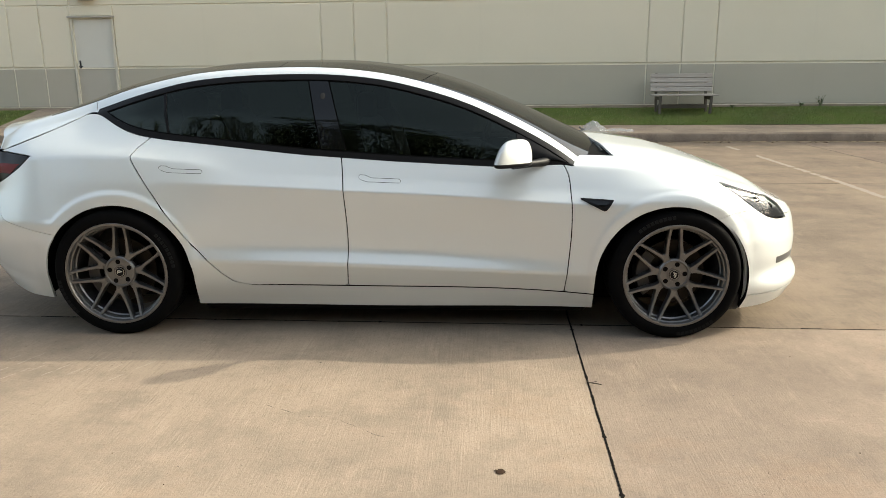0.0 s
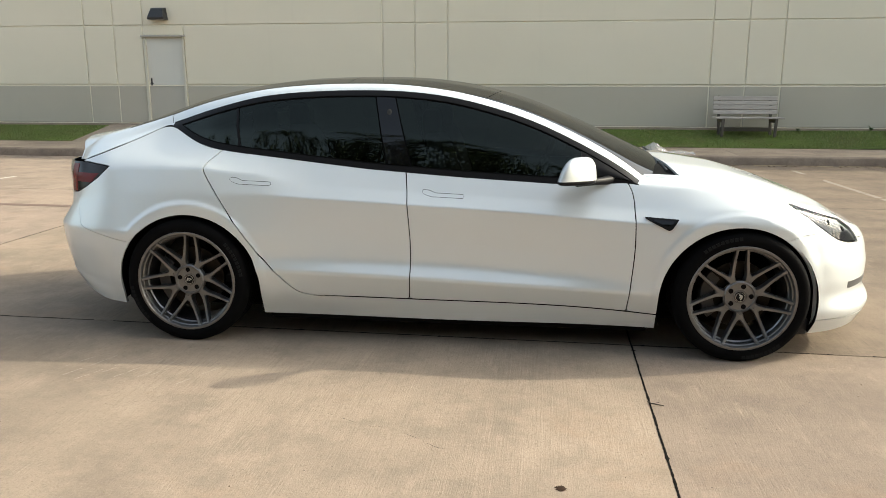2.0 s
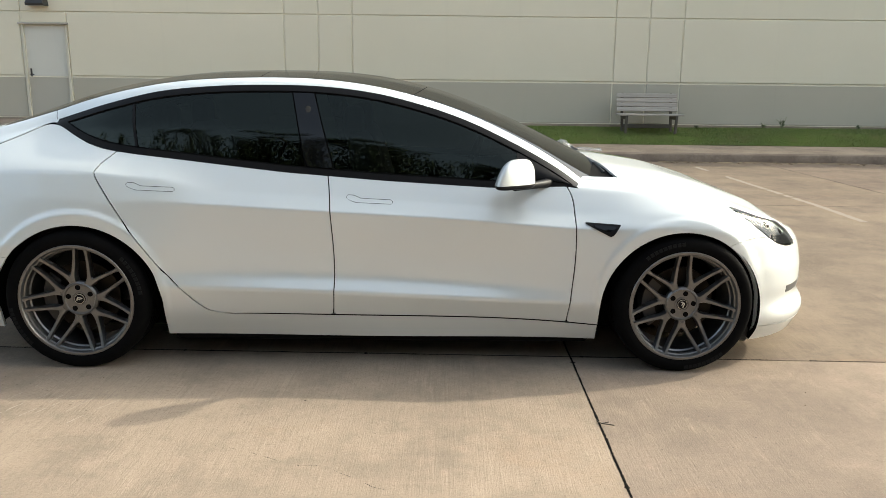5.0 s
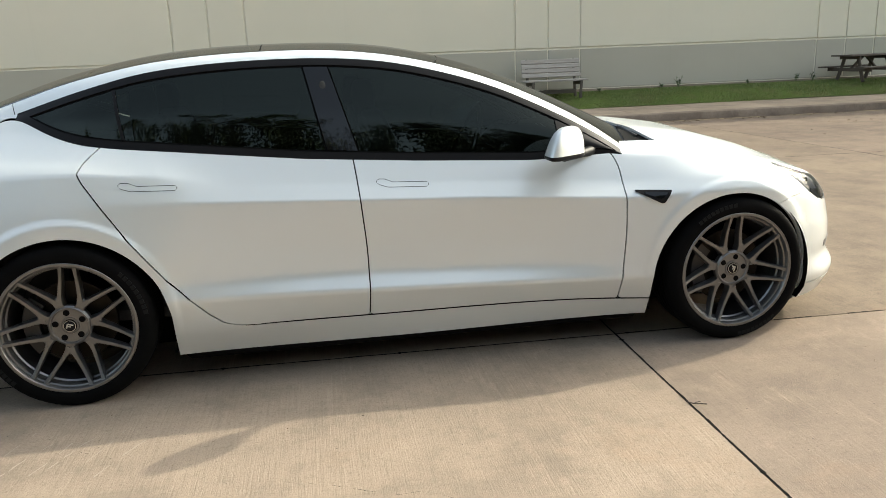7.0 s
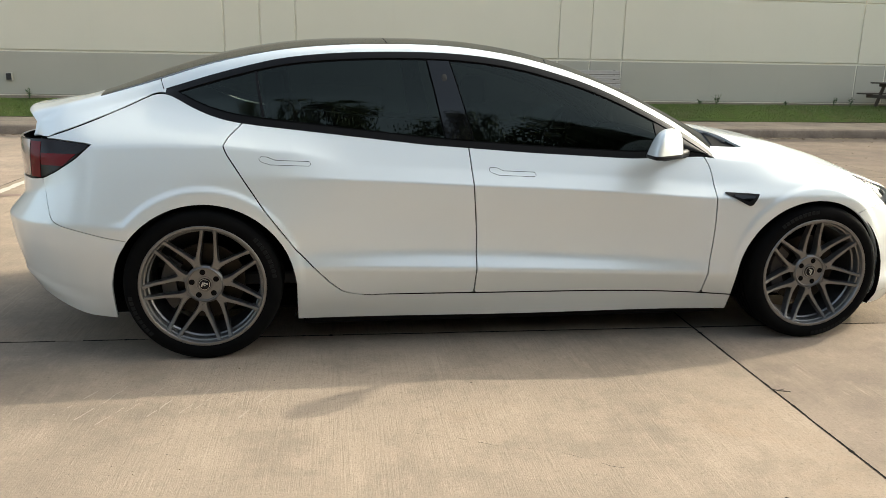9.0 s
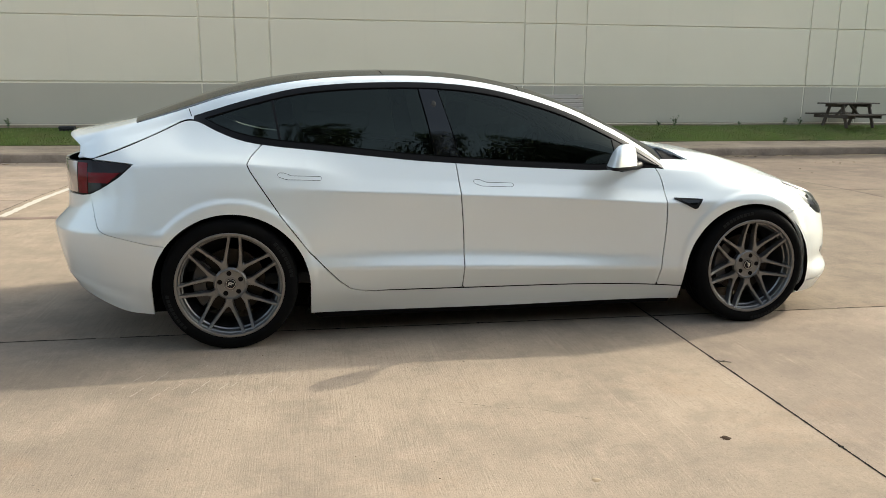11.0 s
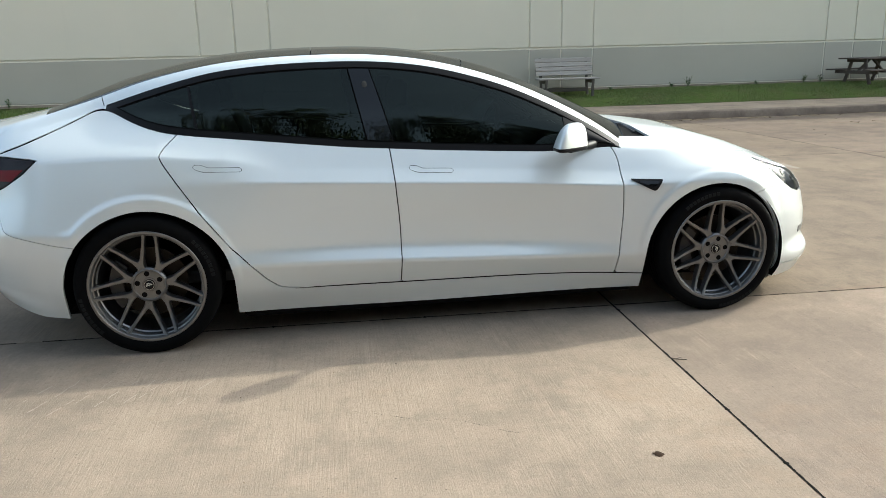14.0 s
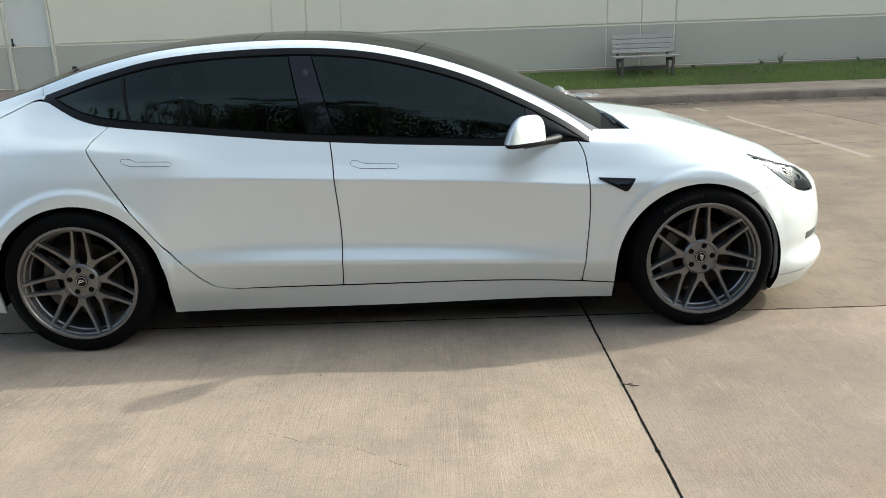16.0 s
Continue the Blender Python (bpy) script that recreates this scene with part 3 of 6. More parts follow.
def shell_mesh(name, shell, mat, mirrored=False, both=False, flange=0.012, shift=0.0):
    """A mesh of one panel with its edges turned inwards. The shells are built for y > 0; the near side is y < 0."""
    v, f = shell.v.copy(), shell.f
    bm = bmesh.new()
    vs = [bm.verts.new(p) for p in v]
    for q in f:
        try:
            bm.faces.new([vs[i] for i in q])
        except ValueError:
            pass
    bmesh.ops.remove_doubles(bm, verts=bm.verts, dist=0.00015)
    bmesh.ops.dissolve_degenerate(bm, edges=bm.edges, dist=0.0001)
    if both:
        got = bmesh.ops.duplicate(bm, geom=list(bm.verts) + list(bm.edges) + list(bm.faces))
        for e in got["geom"]:
            if isinstance(e, bmesh.types.BMVert):
                e.co.y = -e.co.y
        bmesh.ops.remove_doubles(bm, verts=[a for a in bm.verts if abs(a.co.y) < 0.0008], dist=0.0015)
    bmesh.ops.recalc_face_normals(bm, faces=bm.faces)
    bm.normal_update()
    out = 0.0
    for q in bm.faces:
        c = q.calc_center_median()
        side = Vector((0.15 * c.x, abs(c.y) if not both else c.y, c.z - 0.55))
        out += q.normal.dot(side) * q.calc_area()
    if out < 0:
        bmesh.ops.reverse_faces(bm, faces=bm.faces)
        bm.normal_update()
    if shift:
        normals = [a.normal.copy() for a in bm.verts]
        for a, n in zip(bm.verts, normals):
            a.co += n * shift
    if flange:
        edges = [e for e in bm.edges if e.is_boundary and not (abs(e.verts[0].co.y) < 0.001 and abs(e.verts[1].co.y) < 0.001)]
        normals = {a: a.normal.copy() for e in edges for a in e.verts}
        inner = {a: bm.verts.new(a.co - n * flange) for a, n in normals.items()}
        for e in edges:
            a, b = e.verts
            bm.faces.new((b, a, inner[a], inner[b]) if e.link_faces[0].loops[0] else (a, b, inner[b], inner[a]))
        bmesh.ops.recalc_face_normals(bm, faces=bm.faces)
    if mirrored:
        for a in bm.verts:
            a.co.y = -a.co.y
        bmesh.ops.reverse_faces(bm, faces=bm.faces)
    me = bpy.data.meshes.new(name)
    bm.to_mesh(me)
    bm.free()
    me.materials.append(mat)
    me.polygons.foreach_set("use_smooth", [True] * len(me.polygons))
    me.set_sharp_from_angle(angle=radians(62))
    return me


def arch(xc):
    def value(p):
        dx, dz = p[:, 0] - xc, np.maximum(p[:, 2] - ARCH_Z, 0)
        return np.where(p[:, 1] > 0.5, np.hypot(dx, dz) - ARCH_R, 1.0)
    return value


def inside_of(*funs):
    return lambda p: np.max([f(p) for f in funs], 0)


sill_line = spline([(-1.0, 0.262), (-0.71, 0.266), (-0.24, 0.264), (0.88, 0.236), (1.03, 0.226), (1.3, 0.215)])
rear_edge = bent([(0.20, -0.55), (0.262, -0.70), (0.270, -0.775), (0.284, -0.835), (0.328, -0.892), (0.485, -1.039), (0.68, -1.182), (0.896, -1.322), (0.931, -1.338), (0.967, -1.316), (1.037, -1.245), (1.2, -1.10)], 0.012)
mid_edge = spline([(0.2, -0.245), (0.412, -0.235), (0.563, -0.237), (0.726, -0.250), (0.857, -0.261), (0.95, -0.272)])
front_edge = spline([(0.2, 0.876), (0.386, 0.893), (0.591, 0.905), (0.762, 0.899), (0.861, 0.880), (0.91, 0.845), (0.95, 0.80)])
above_sill = lambda p: sill_line(p[:, 0]) - p[:, 2]
behind_front = lambda p: p[:, 0] - front_edge(p[:, 2])
behind_mid = lambda p: p[:, 0] - mid_edge(p[:, 2])
ahead_rear = lambda p: rear_edge(p[:, 2]) - p[:, 0]
tail_line = bent([(-2.5, 0.785), (-2.09, 0.785), (-2.072, 0.70), (-2.050, 0.618), (-2.016, 0.597), (-1.906, 0.573), (-1.818, 0.552), (-1.70, 0.535)], 0.012)
nose_line = spline([(1.55, 0.590), (1.64, 0.629), (1.72, 0.650), (1.87, 0.648), (2.06, 0.605), (2.3, 0.59)])
lamp_top = bent([(1.60, 0.812), (1.66, 0.797), (1.817, 0.746), (1.938, 0.711), (2.022, 0.659), (2.064, 0.608), (2.085, 0.57), (2.2, 0.40)], 0.012)
lamp_low = bent([(1.60, 0.838), (1.66, 0.793), (1.763, 0.722), (1.862, 0.652), (1.925, 0.615), (1.99, 0.595), (2.08, 0.584), (2.3, 0.58)], 0.012)
tail_top = bent([(-2.6, 0.953), (-2.1, 0.946), (-1.87, 0.931), (-1.5, 0.91)], 0.01)
tail_low = bent([(-2.6, 0.775), (-2.14, 0.777), (-2.09, 0.785), (-2.03, 0.815), (-1.944, 0.870), (-1.88, 0.928), (-1.82, 0.985)], 0.012)
bonnet_side = spline([(0.9, 0.665), (1.3, 0.672), (1.6, 0.660), (1.8, 0.63), (1.95, 0.585), (2.08, 0.50), (2.2, 0.30), (2.3, 0.1)])
bonnet_rear = lambda y: 1.070 + 0.20 * y ** 2

grid_n, grid_m = LOW.shape[:2]
all_faces = grid_faces(grid_n, grid_m)
keep = []
for f in all_faces:
    i, r = f[0] // grid_m, f[0] % grid_m
    if r >= EDGE_ROW and LOW[i, EDGE_ROW, 0] < 0.80:
        continue
    keep.append(f)
whole = Shell(LOW.reshape(-1, 3), keep).tidy()
whole = whole.cut(arch(ARCH_XR))[1].cut(arch(ARCH_XF))[1]
backing = whole

PANELS = {}
rest = whole
PANELS["front_door"], rest = rest.panel(steep(inside_of(lambda p: -behind_mid(p), behind_front, above_sill, lambda p: p[:, 2] - Z5(p[:, 0]) - 0.03, lambda p: 0.5 - p[:, 1])))
PANELS["rear_door"], rest = rest.panel(steep(inside_of(behind_mid, ahead_rear, above_sill, lambda p: 0.5 - p[:, 1])))
ahead, rest = rest.panel(steep(inside_of(lambda p: -behind_front(p), above_sill, lambda p: 0.8 - p[:, 0])))
PANELS["headlight"], ahead = ahead.panel(steep(inside_of(lambda p: p[:, 2] - lamp_top(p[:, 0]), lambda p: lamp_low(p[:, 0]) - p[:, 2], lambda p: 1.55 - p[:, 0])), 0.003)
PANELS["front_bumper"], ahead = ahead.panel(steep(lambda p: np.maximum(p[:, 2] - nose_line(p[:, 0]), 1.55 - p[:, 0])), 0.0012)
ahead, cowl = ahead.cut(lambda p: np.where(p[:, 1] < 0.64, bonnet_rear(p[:, 1]) - p[:, 0], -1.0))
PANELS["bonnet"], PANELS["front_fender"] = ahead.panel(lambda p: np.where(p[:, 2] > 0.5, p[:, 1] - bonnet_side(p[:, 0]), 1.0))
PANELS["tail_lamp"], rest = rest.panel(steep(inside_of(lambda p: p[:, 2] - tail_top(p[:, 0]), lambda p: tail_low(p[:, 0]) - p[:, 2], lambda p: p[:, 0] + 1.80, lambda p: 0.42 - p[:, 1])), 0.003)
rear_rest = lambda p: np.maximum(p[:, 2] - tail_line(p[:, 0]), p[:, 0] + 1.55)
PANELS["rear_bumper"], rest = rest.panel(steep(rear_rest), 0.0013)
PANELS["boot_panel"], PANELS["rear_quarter"] = rest.panel(lambda p: np.where(p[:, 0] < -2.12, p[:, 1] - 0.60, 1.0))

part_of("body_shell", shell_mesh("body_shell", backing, GAP_BLACK, both=True, flange=0, shift=-0.016), CAR, "black inner shell behind the panel gaps")
for name, label in (("front_bumper", ""), ("rear_bumper", ""), ("bonnet", ""), ("boot_panel", "")):
    part_of(name, shell_mesh(name, PANELS[name], PAINT, both=True), CAR, label)
part_of("cowl", shell_mesh("cowl", cowl, BLACK_PLASTIC, both=True, flange=0.0, shift=-0.022), CAR, "black cowl at the foot of the windscreen")
DOORS = {}
for side in (True, False):
    for name in ("front_door", "rear_door", "front_fender", "rear_quarter"):
        DOORS[name, side] = part_of(name, shell_mesh(name, PANELS[name], PAINT, mirrored=side), CAR)


# ---- greenhouse, roof and boot lid ----
G5 = lambda x: Z5(x) - 0.03 * np.clip((np.asarray(x) - 0.75) / 0.2, 0, 1)
G7 = spline([(-2.26, 1.005), (-2.09, 1.020), (-1.94, 1.052), (-1.78, 1.095), (-1.60, 1.150), (-1.434, 1.206), (-1.24, 1.260), (-1.08, 1.296), (-0.923, 1.317), (-0.737, 1.331), (-0.553, 1.337), (-0.371, 1.336), (-0.19, 1.324),
             (-0.01, 1.297), (0.139, 1.261), (0.288, 1.217), (0.437, 1.160), (0.586, 1.090), (0.735, 1.014), (0.885, 0.925), (1.0, 0.84), (1.15, 0.74)])
G7_LINE = G7
G7 = lambda x: G7_LINE(x) + 0.0075 * ease((np.asarray(x) + 1.5) / 0.4) * ease((1.0 - np.asarray(x)) / 0.4)
V7 = spline([(-2.26, 0.47), (-2.18, 0.535), (-2.08, 0.575), (-1.94, 0.585), (-1.75, 0.558), (-1.6, 0.545), (-1.4, 0.580), (-1.2, 0.600), (-0.5, 0.605), (0.0, 0.612), (0.4, 0.642), (0.75, 0.695), (0.92, 0.728), (1.15, 0.75)])
G8 = spline([(-2.26, 1.026), (-2.18, 1.048), (-2.09, 1.068), (-1.94, 1.106), (-1.8, 1.146), (-1.643, 1.194), (-1.46, 1.254), (-1.263, 1.303), (-1.10, 1.334), (-0.943, 1.353), (-0.754, 1.366), (-0.567, 1.371), (-0.382, 1.369), (-0.199, 1.355),
             (-0.016, 1.328), (0.135, 1.294), (0.286, 1.250), (0.437, 1.196), (0.589, 1.129), (0.74, 1.052), (0.863, 0.975), (0.986, 0.885), (1.15, 0.77)])
V8 = spline([(-2.26, 0.40), (-2.12, 0.475), (-1.94, 0.500), (-1.645, 0.490), (-1.2, 0.530), (-0.5, 0.540), (0.0, 0.552), (0.4, 0.588), (0.75, 0.635), (0.99, 0.675), (1.15, 0.70)])
GC = spline([(-2.30, 1.052), (-2.18, 1.068), (-2.09, 1.088), (-1.94, 1.126), (-1.73, 1.214), (-1.57, 1.274), (-1.32, 1.339), (-1.07, 1.381), (-0.8, 1.402), (-0.52, 1.408), (-0.25, 1.402), (-0.05, 1.382), (0.15, 1.345), (0.35, 1.290),
             (0.55, 1.214), (0.75, 1.127), (0.95, 1.034), (1.15, 0.945), (1.4, 0.83)])
def upper_shell():
    x0 = np.linspace(-2.228, 1.16, 250)
    kr, kf = ease((-1.6 - x0) / 0.65), ease((x0 - 0.0) / 0.95)
    zc = GC(x0 + 0.20 * kf)
    y5, z5 = W5(x0), G5(x0)
    edge = LOW[:, EDGE_ROW]
    y5 = np.where(x0 < -1.7, np.interp(x0, edge[:, 0], edge[:, 1]), y5)
    y7, z7, y8, z8 = V7(x0), G7(x0), V8(x0), G8(x0)
    m6 = np.stack([0.5 * (y5 + y7) + 0.026 * ease((x0 + 1.6) / 0.3), 0.5 * (z5 + z7)], 1)
    m9 = np.stack([y8 * 0.55, zc - 0.26 * (zc - z8)], 1)
    keys = [np.stack([y5, z5], 1), m6, np.stack([y7, z7], 1), np.stack([y8, z8], 1), m9, np.stack([0 * x0, zc], 1)]
    t = np.array([0, 1, 2, 2.5, 3.5, 5.0])
    runs = (12, 12, 6, 12, 14)
    params = np.concatenate([np.linspace(t[k], t[k + 1], n, endpoint=False) for k, n in enumerate(runs)] + [[t[5]]])
    p = np.zeros((len(x0), len(params), 3))
    d5, d7 = np.zeros(p.shape[:2]), np.zeros(p.shape[:2])
    for c in range(2):
        cols = np.stack([k[:, c] for k in keys], 1)
        for j, u in enumerate(params):
            k = min(int(np.searchsorted(t, u, side="right") - 1), 4)
            f = (u - t[k]) / (t[k + 1] - t[k])
            p[:, j, 1 + c] = cols[:, k] * (1 - f) + cols[:, k + 1] * f
    p = softened(p, 6, (0,))
    y = p[:, :, 1]
    p[:, :, 0] = x0[:, None] - 0.07 * kr[:, None] * (1 - (y / 0.5) ** 2).clip(0, 1) + 0.20 * kf[:, None] * (1 - (y / np.maximum(V8(x0), 0.3)[:, None]) ** 2).clip(0, 1)
    p[:, :, 0] += 0.060 * np.clip(y / 0.5, 0, 1) ** 3 * ease((-2.02 - x0) / 0.20)[:, None]
    return p, sum(runs[:2]), sum(runs[:3])


UP, ROW7, ROW8 = upper_shell()
un, um = UP.shape[:2]
up_faces = grid_faces(un, um)


def band(r0, r1):
    return Shell(UP.reshape(-1, 3), [f for f in up_faces if r0 <= f[0] % um < r1]).tidy()


def along(points):
    """How far a place lies above a section row of the upper shell, by height at its x."""
    return lambda x: np.interp(x, points[:, 0], points[:, 2])


belt_of, head_of = along(UP[:, 0]), along(UP[:, ROW7])
side_band = band(0, ROW7)
above_belt = lambda p: p[:, 2] - belt_of(p[:, 0])
roof_band = band(ROW8, um)
rail = band(ROW7, ROW8)

# roof rail, its seam at the rear and the boot lid
rail_seam = steep(lambda p: p[:, 0] + 1.625 + 0.45 * (p[:, 2] - 1.17))
rail_rear, rail = rail.panel(rail_seam, 0.002)
for side in (True, False):
    part_of("roof_rail", shell_mesh("roof_rail", rail.cut(lambda p: p[:, 0] - 1.05)[0], PAINT, mirrored=side), CAR)
boot_side, side_band = side_band.cut(lambda p: p[:, 0] + 1.605)
rear_glass_line = lambda p: p[:, 0] + 1.945 - 0.05 * (p[:, 1] / 0.5) ** 2
boot_top, roof_glass = roof_band.cut(rear_glass_line)
boot_side = boot_side.cut(lambda p: above_belt(p) - 0.009)[1]
lid = Shell(*joined((boot_side.v, boot_side.f), (rail_rear.v, rail_rear.f), (boot_top.v, boot_top.f)))
tail_rows = UP[0]
lip = []
for q in tail_rows:
    yy = abs(q[1])
    back = X_TAIL + (TAIL[7] - X_TAIL) * (1 - min(1, yy / 0.71) ** 4.5) ** (1 / 4.5)
    for dx, f in ((0.0, 0.0), (-0.006, 0.06), (-0.002, 0.14), (0.026, 0.36), (0.046, 0.62), (0.050, 1.0)):
        g = f ** 3
        lip.append(((q[0] + dx) * (1 - g) + (back + 0.062) * g, q[1], q[2] * (1 - f) + 0.946 * f))
lid = Shell(*joined((lid.v, lid.f), (np.array(lip), grid_faces(len(tail_rows), 6))))
part_of("boot_lid", shell_mesh("boot_lid", lid, PAINT, both=True, flange=0.003), CAR)
roof_glass = roof_glass.cut(lambda p: p[:, 0] - 1.30)[0]
front_seam = lambda p: p[:, 0] - 0.14 - 0.06 * (1 - (p[:, 1] / 0.5) ** 2)
rear_seam = lambda p: p[:, 0] + 0.62
rear_pane, roof_pane = roof_glass.panel(rear_seam, 0.002)
roof_pane, screen = roof_pane.panel(front_seam, 0.002)
for name, piece in (("rear_window", rear_pane), ("glass_roof", roof_pane), ("windscreen", screen)):
    part_of(name, shell_mesh(name, piece, ROOF_GLASS, both=True, flange=0.006), CAR, "dark glass")
part_of("boot_lining", shell_mesh("boot_lining", band(0, um).cut(lambda p: p[:, 0] + 1.60)[0], GAP_BLACK, both=True, flange=0, shift=-0.022), CAR, "black boot lining")
part_of("roof_backing", shell_mesh("roof_backing", band(ROW8, um).cut(lambda p: p[:, 0] - 0.2)[0], GAP_BLACK, both=True, flange=0, shift=-0.02), CAR, "black roof lining")

# side windows: black frame, pillar and panes
below_head = lambda p: head_of(p[:, 0]) - p[:, 2]
pillar_a = lambda p: p[:, 0] - (-0.371 - 0.220 * (p[:, 2] - 0.95))
pillar_b = lambda p: p[:, 0] - (-0.242 - 0.290 * (p[:, 2] - 0.95))
divider = lambda p: p[:, 0] - (-1.172 - 0.17 * (p[:, 2] - 1.03))
sail = lambda p: p[:, 0] - 0.63
clear_of = steep(lambda p: np.minimum(above_belt(p) - 0.030, below_head(p) - 0.028))
frame_piece, glass = side_band.cut(lambda p: p[:, 0] - 0.99)[0].cut(clear_of)
seal_piece, glass = glass.cut(lambda p: clear_of(p) - 0.007)
quarter, glass = glass.cut(lambda p: divider(p) + 0.006)
bar, glass = glass.cut(lambda p: divider(p) - 0.006)
rear_win, glass = glass.cut(lambda p: pillar_a(p) + 0.004)
line_a, glass = glass.cut(lambda p: pillar_a(p) - 0.003)
post, glass = glass.cut(lambda p: pillar_b(p) + 0.003)
line_b, front_win = glass.cut(lambda p: pillar_b(p) - 0.004)
front_win, sail_piece = front_win.cut(sail)
GLASS_BITS = dict(quarter=quarter, rear=rear_win, front=front_win)
for side in (True, False):
    frame_all = Shell(*joined((frame_piece.v, frame_piece.f), (bar.v, bar.f), (sail_piece.v, sail_piece.f)))
    part_of("window_trim", shell_mesh("window_trim", frame_all, SATIN_BLACK, mirrored=side, flange=0.01), CAR, "satin black window surround")
    seals = Shell(*joined((seal_piece.v, seal_piece.f), (line_a.v, line_a.f), (line_b.v, line_b.f)))
    part_of("window_seal", shell_mesh("window_seal", seals, GAP_BLACK, mirrored=side, flange=0, shift=-0.006), CAR, "black rubber window seal")
    pillar = part_of("door_pillar", shell_mesh("door_pillar", post, GLOSS_BLACK, mirrored=side, flange=0.01, shift=-0.001), CAR, "gloss black door pillar")
    sgn = -1 if side else 1
    eye = egg_data((-0.372, sgn * 0.666, 1.215), (0.021, 0.005, 0.029), 1.0, 20, 10, lambda q: Vector((q.x, q.y - sgn * 0.42 * q.z, q.z)))
    part_of("camera_cover", mesh("camera_cover", *eye, material("grey_camera_cover", (0.035, 0.035, 0.034), 0.6, 0.0, Specular_IOR_Level=0.1)), pillar, "grey oval camera cover")
    for piece, owner in (("quarter", "rear_quarter"), ("rear", "rear_door"), ("front", "front_door")):
        part_of("window", shell_mesh("window", GLASS_BITS[piece], TINT, mirrored=side, flange=0, shift=-0.005), DOORS[owner, side], "dark tinted glass")


# ---- lamps, handles, vents and mirrors of the car ----
def pad_data(outline_top, outline_low, x0, x1, lift, n=24, rows=4, side=-1):
    """A thin raised pad on the body side between two lines."""
    xs = np.linspace(x0, x1, n)
    verts = []
    for x in xs:
        for z in np.linspace(outline_low(x), outline_top(x), rows):
            verts.append((x, side * (side_y([x], [z])[0] + lift), z))
    faces = grid_faces(n, rows)
    ring = [i * rows for i in range(n)] + [(n - 1) * rows + j for j in range(1, rows)] + [i * rows + rows - 1 for i in range(n - 2, -1, -1)] + [j for j in range(rows - 2, 0, -1)]
    k = len(verts)
    verts += [(verts[i][0], verts[i][1] - side * (lift + 0.004), verts[i][2]) for i in ring]
    m = len(ring)
    faces += [(ring[i], ring[(i + 1) % m], k + (i + 1) % m, k + i) for i in range(m)]
    return verts, faces


def handle_lines(x0, z0, slope, grow):
    """Upper and lower line of a flush handle whose rear end lies at x0, z0."""
    def up(x):
        d = (x - x0)
        z = np.interp(d, [-0.006, -0.003, 0.004, 0.030, 0.062, 0.205, 0.210, 0.213], [-0.006, -0.002, 0.002, 0.001, -0.012, -0.015, -0.018, -0.022])
        return z0 + slope * d + z + grow

    def low(x):
        d = (x - x0)
        z = np.interp(d, [-0.006, -0.003, 0.005, 0.040, 0.205, 0.210, 0.213], [-0.008, -0.012, -0.018, -0.029, -0.032, -0.030, -0.026])
        return z0 + slope * d + z - grow
    return up, low


for side in (-1, 1):
    for owner, x0, z0, slope in (("front_door", -0.174, 0.835, -0.02), ("rear_door", -1.184, 0.885, -0.022)):
        up, low = handle_lines(x0, z0, slope, 0.0021)
        groove = part_of("handle_recess", mesh("handle_recess", *pad_data(up, low, x0 - 0.006, x0 + 0.2130, 0.0006, side=side), GAP_BLACK), DOORS[owner, side < 0], "dark gap round the flush handle")
        up, low = handle_lines(x0, z0, slope, 0.0)
        part_of("door_handle", mesh("door_handle", *pad_data(up, low, x0 - 0.0035, x0 + 0.2105, 0.0016, side=side), PAINT), DOORS[owner, side < 0])
    # black pad over the sill gap: the door overhang's shade put into colour
    part_of("sill_seal", mesh("sill_seal", *pad_data(lambda x: sill_line(x) + 0.0004 + 0.0027 * float(ease((x + 0.76) / 0.25)), lambda x: sill_line(x) - 0.0004 - 0.0027 * float(ease((x + 0.76) / 0.25)), -0.76, 1.030, 0.0006, n=96, rows=2, side=side), GAP_BLACK), CAR, "black strip painted as the shade of the gap under the doors")
    v_up = lambda x: 0.731 - 0.045 * (x - 0.948)
    v_low = bent([(0.94, 0.728), (0.955, 0.720), (1.060, 0.668), (1.075, 0.672), (1.108, 0.722)], 0.004)
    vent = part_of("side_vent", mesh("side_vent", *pad_data(v_up, v_low, 0.946, 1.107, 0.006, n=26, side=side), SATIN_BLACK), CAR, "black triangular side marker trim")
    lens_up = lambda x: 0.722 - 0.05 * (x - 0.98)
    lens_low = bent([(0.98, 0.716), (1.055, 0.690), (1.09, 0.712)], 0.004)
    part_of("lens", mesh("lens", *pad_data(lens_up, lens_low, 0.985, 1.085, 0.009, n=14, side=side), GLOSS_BLACK), vent, "glossy dark lens")

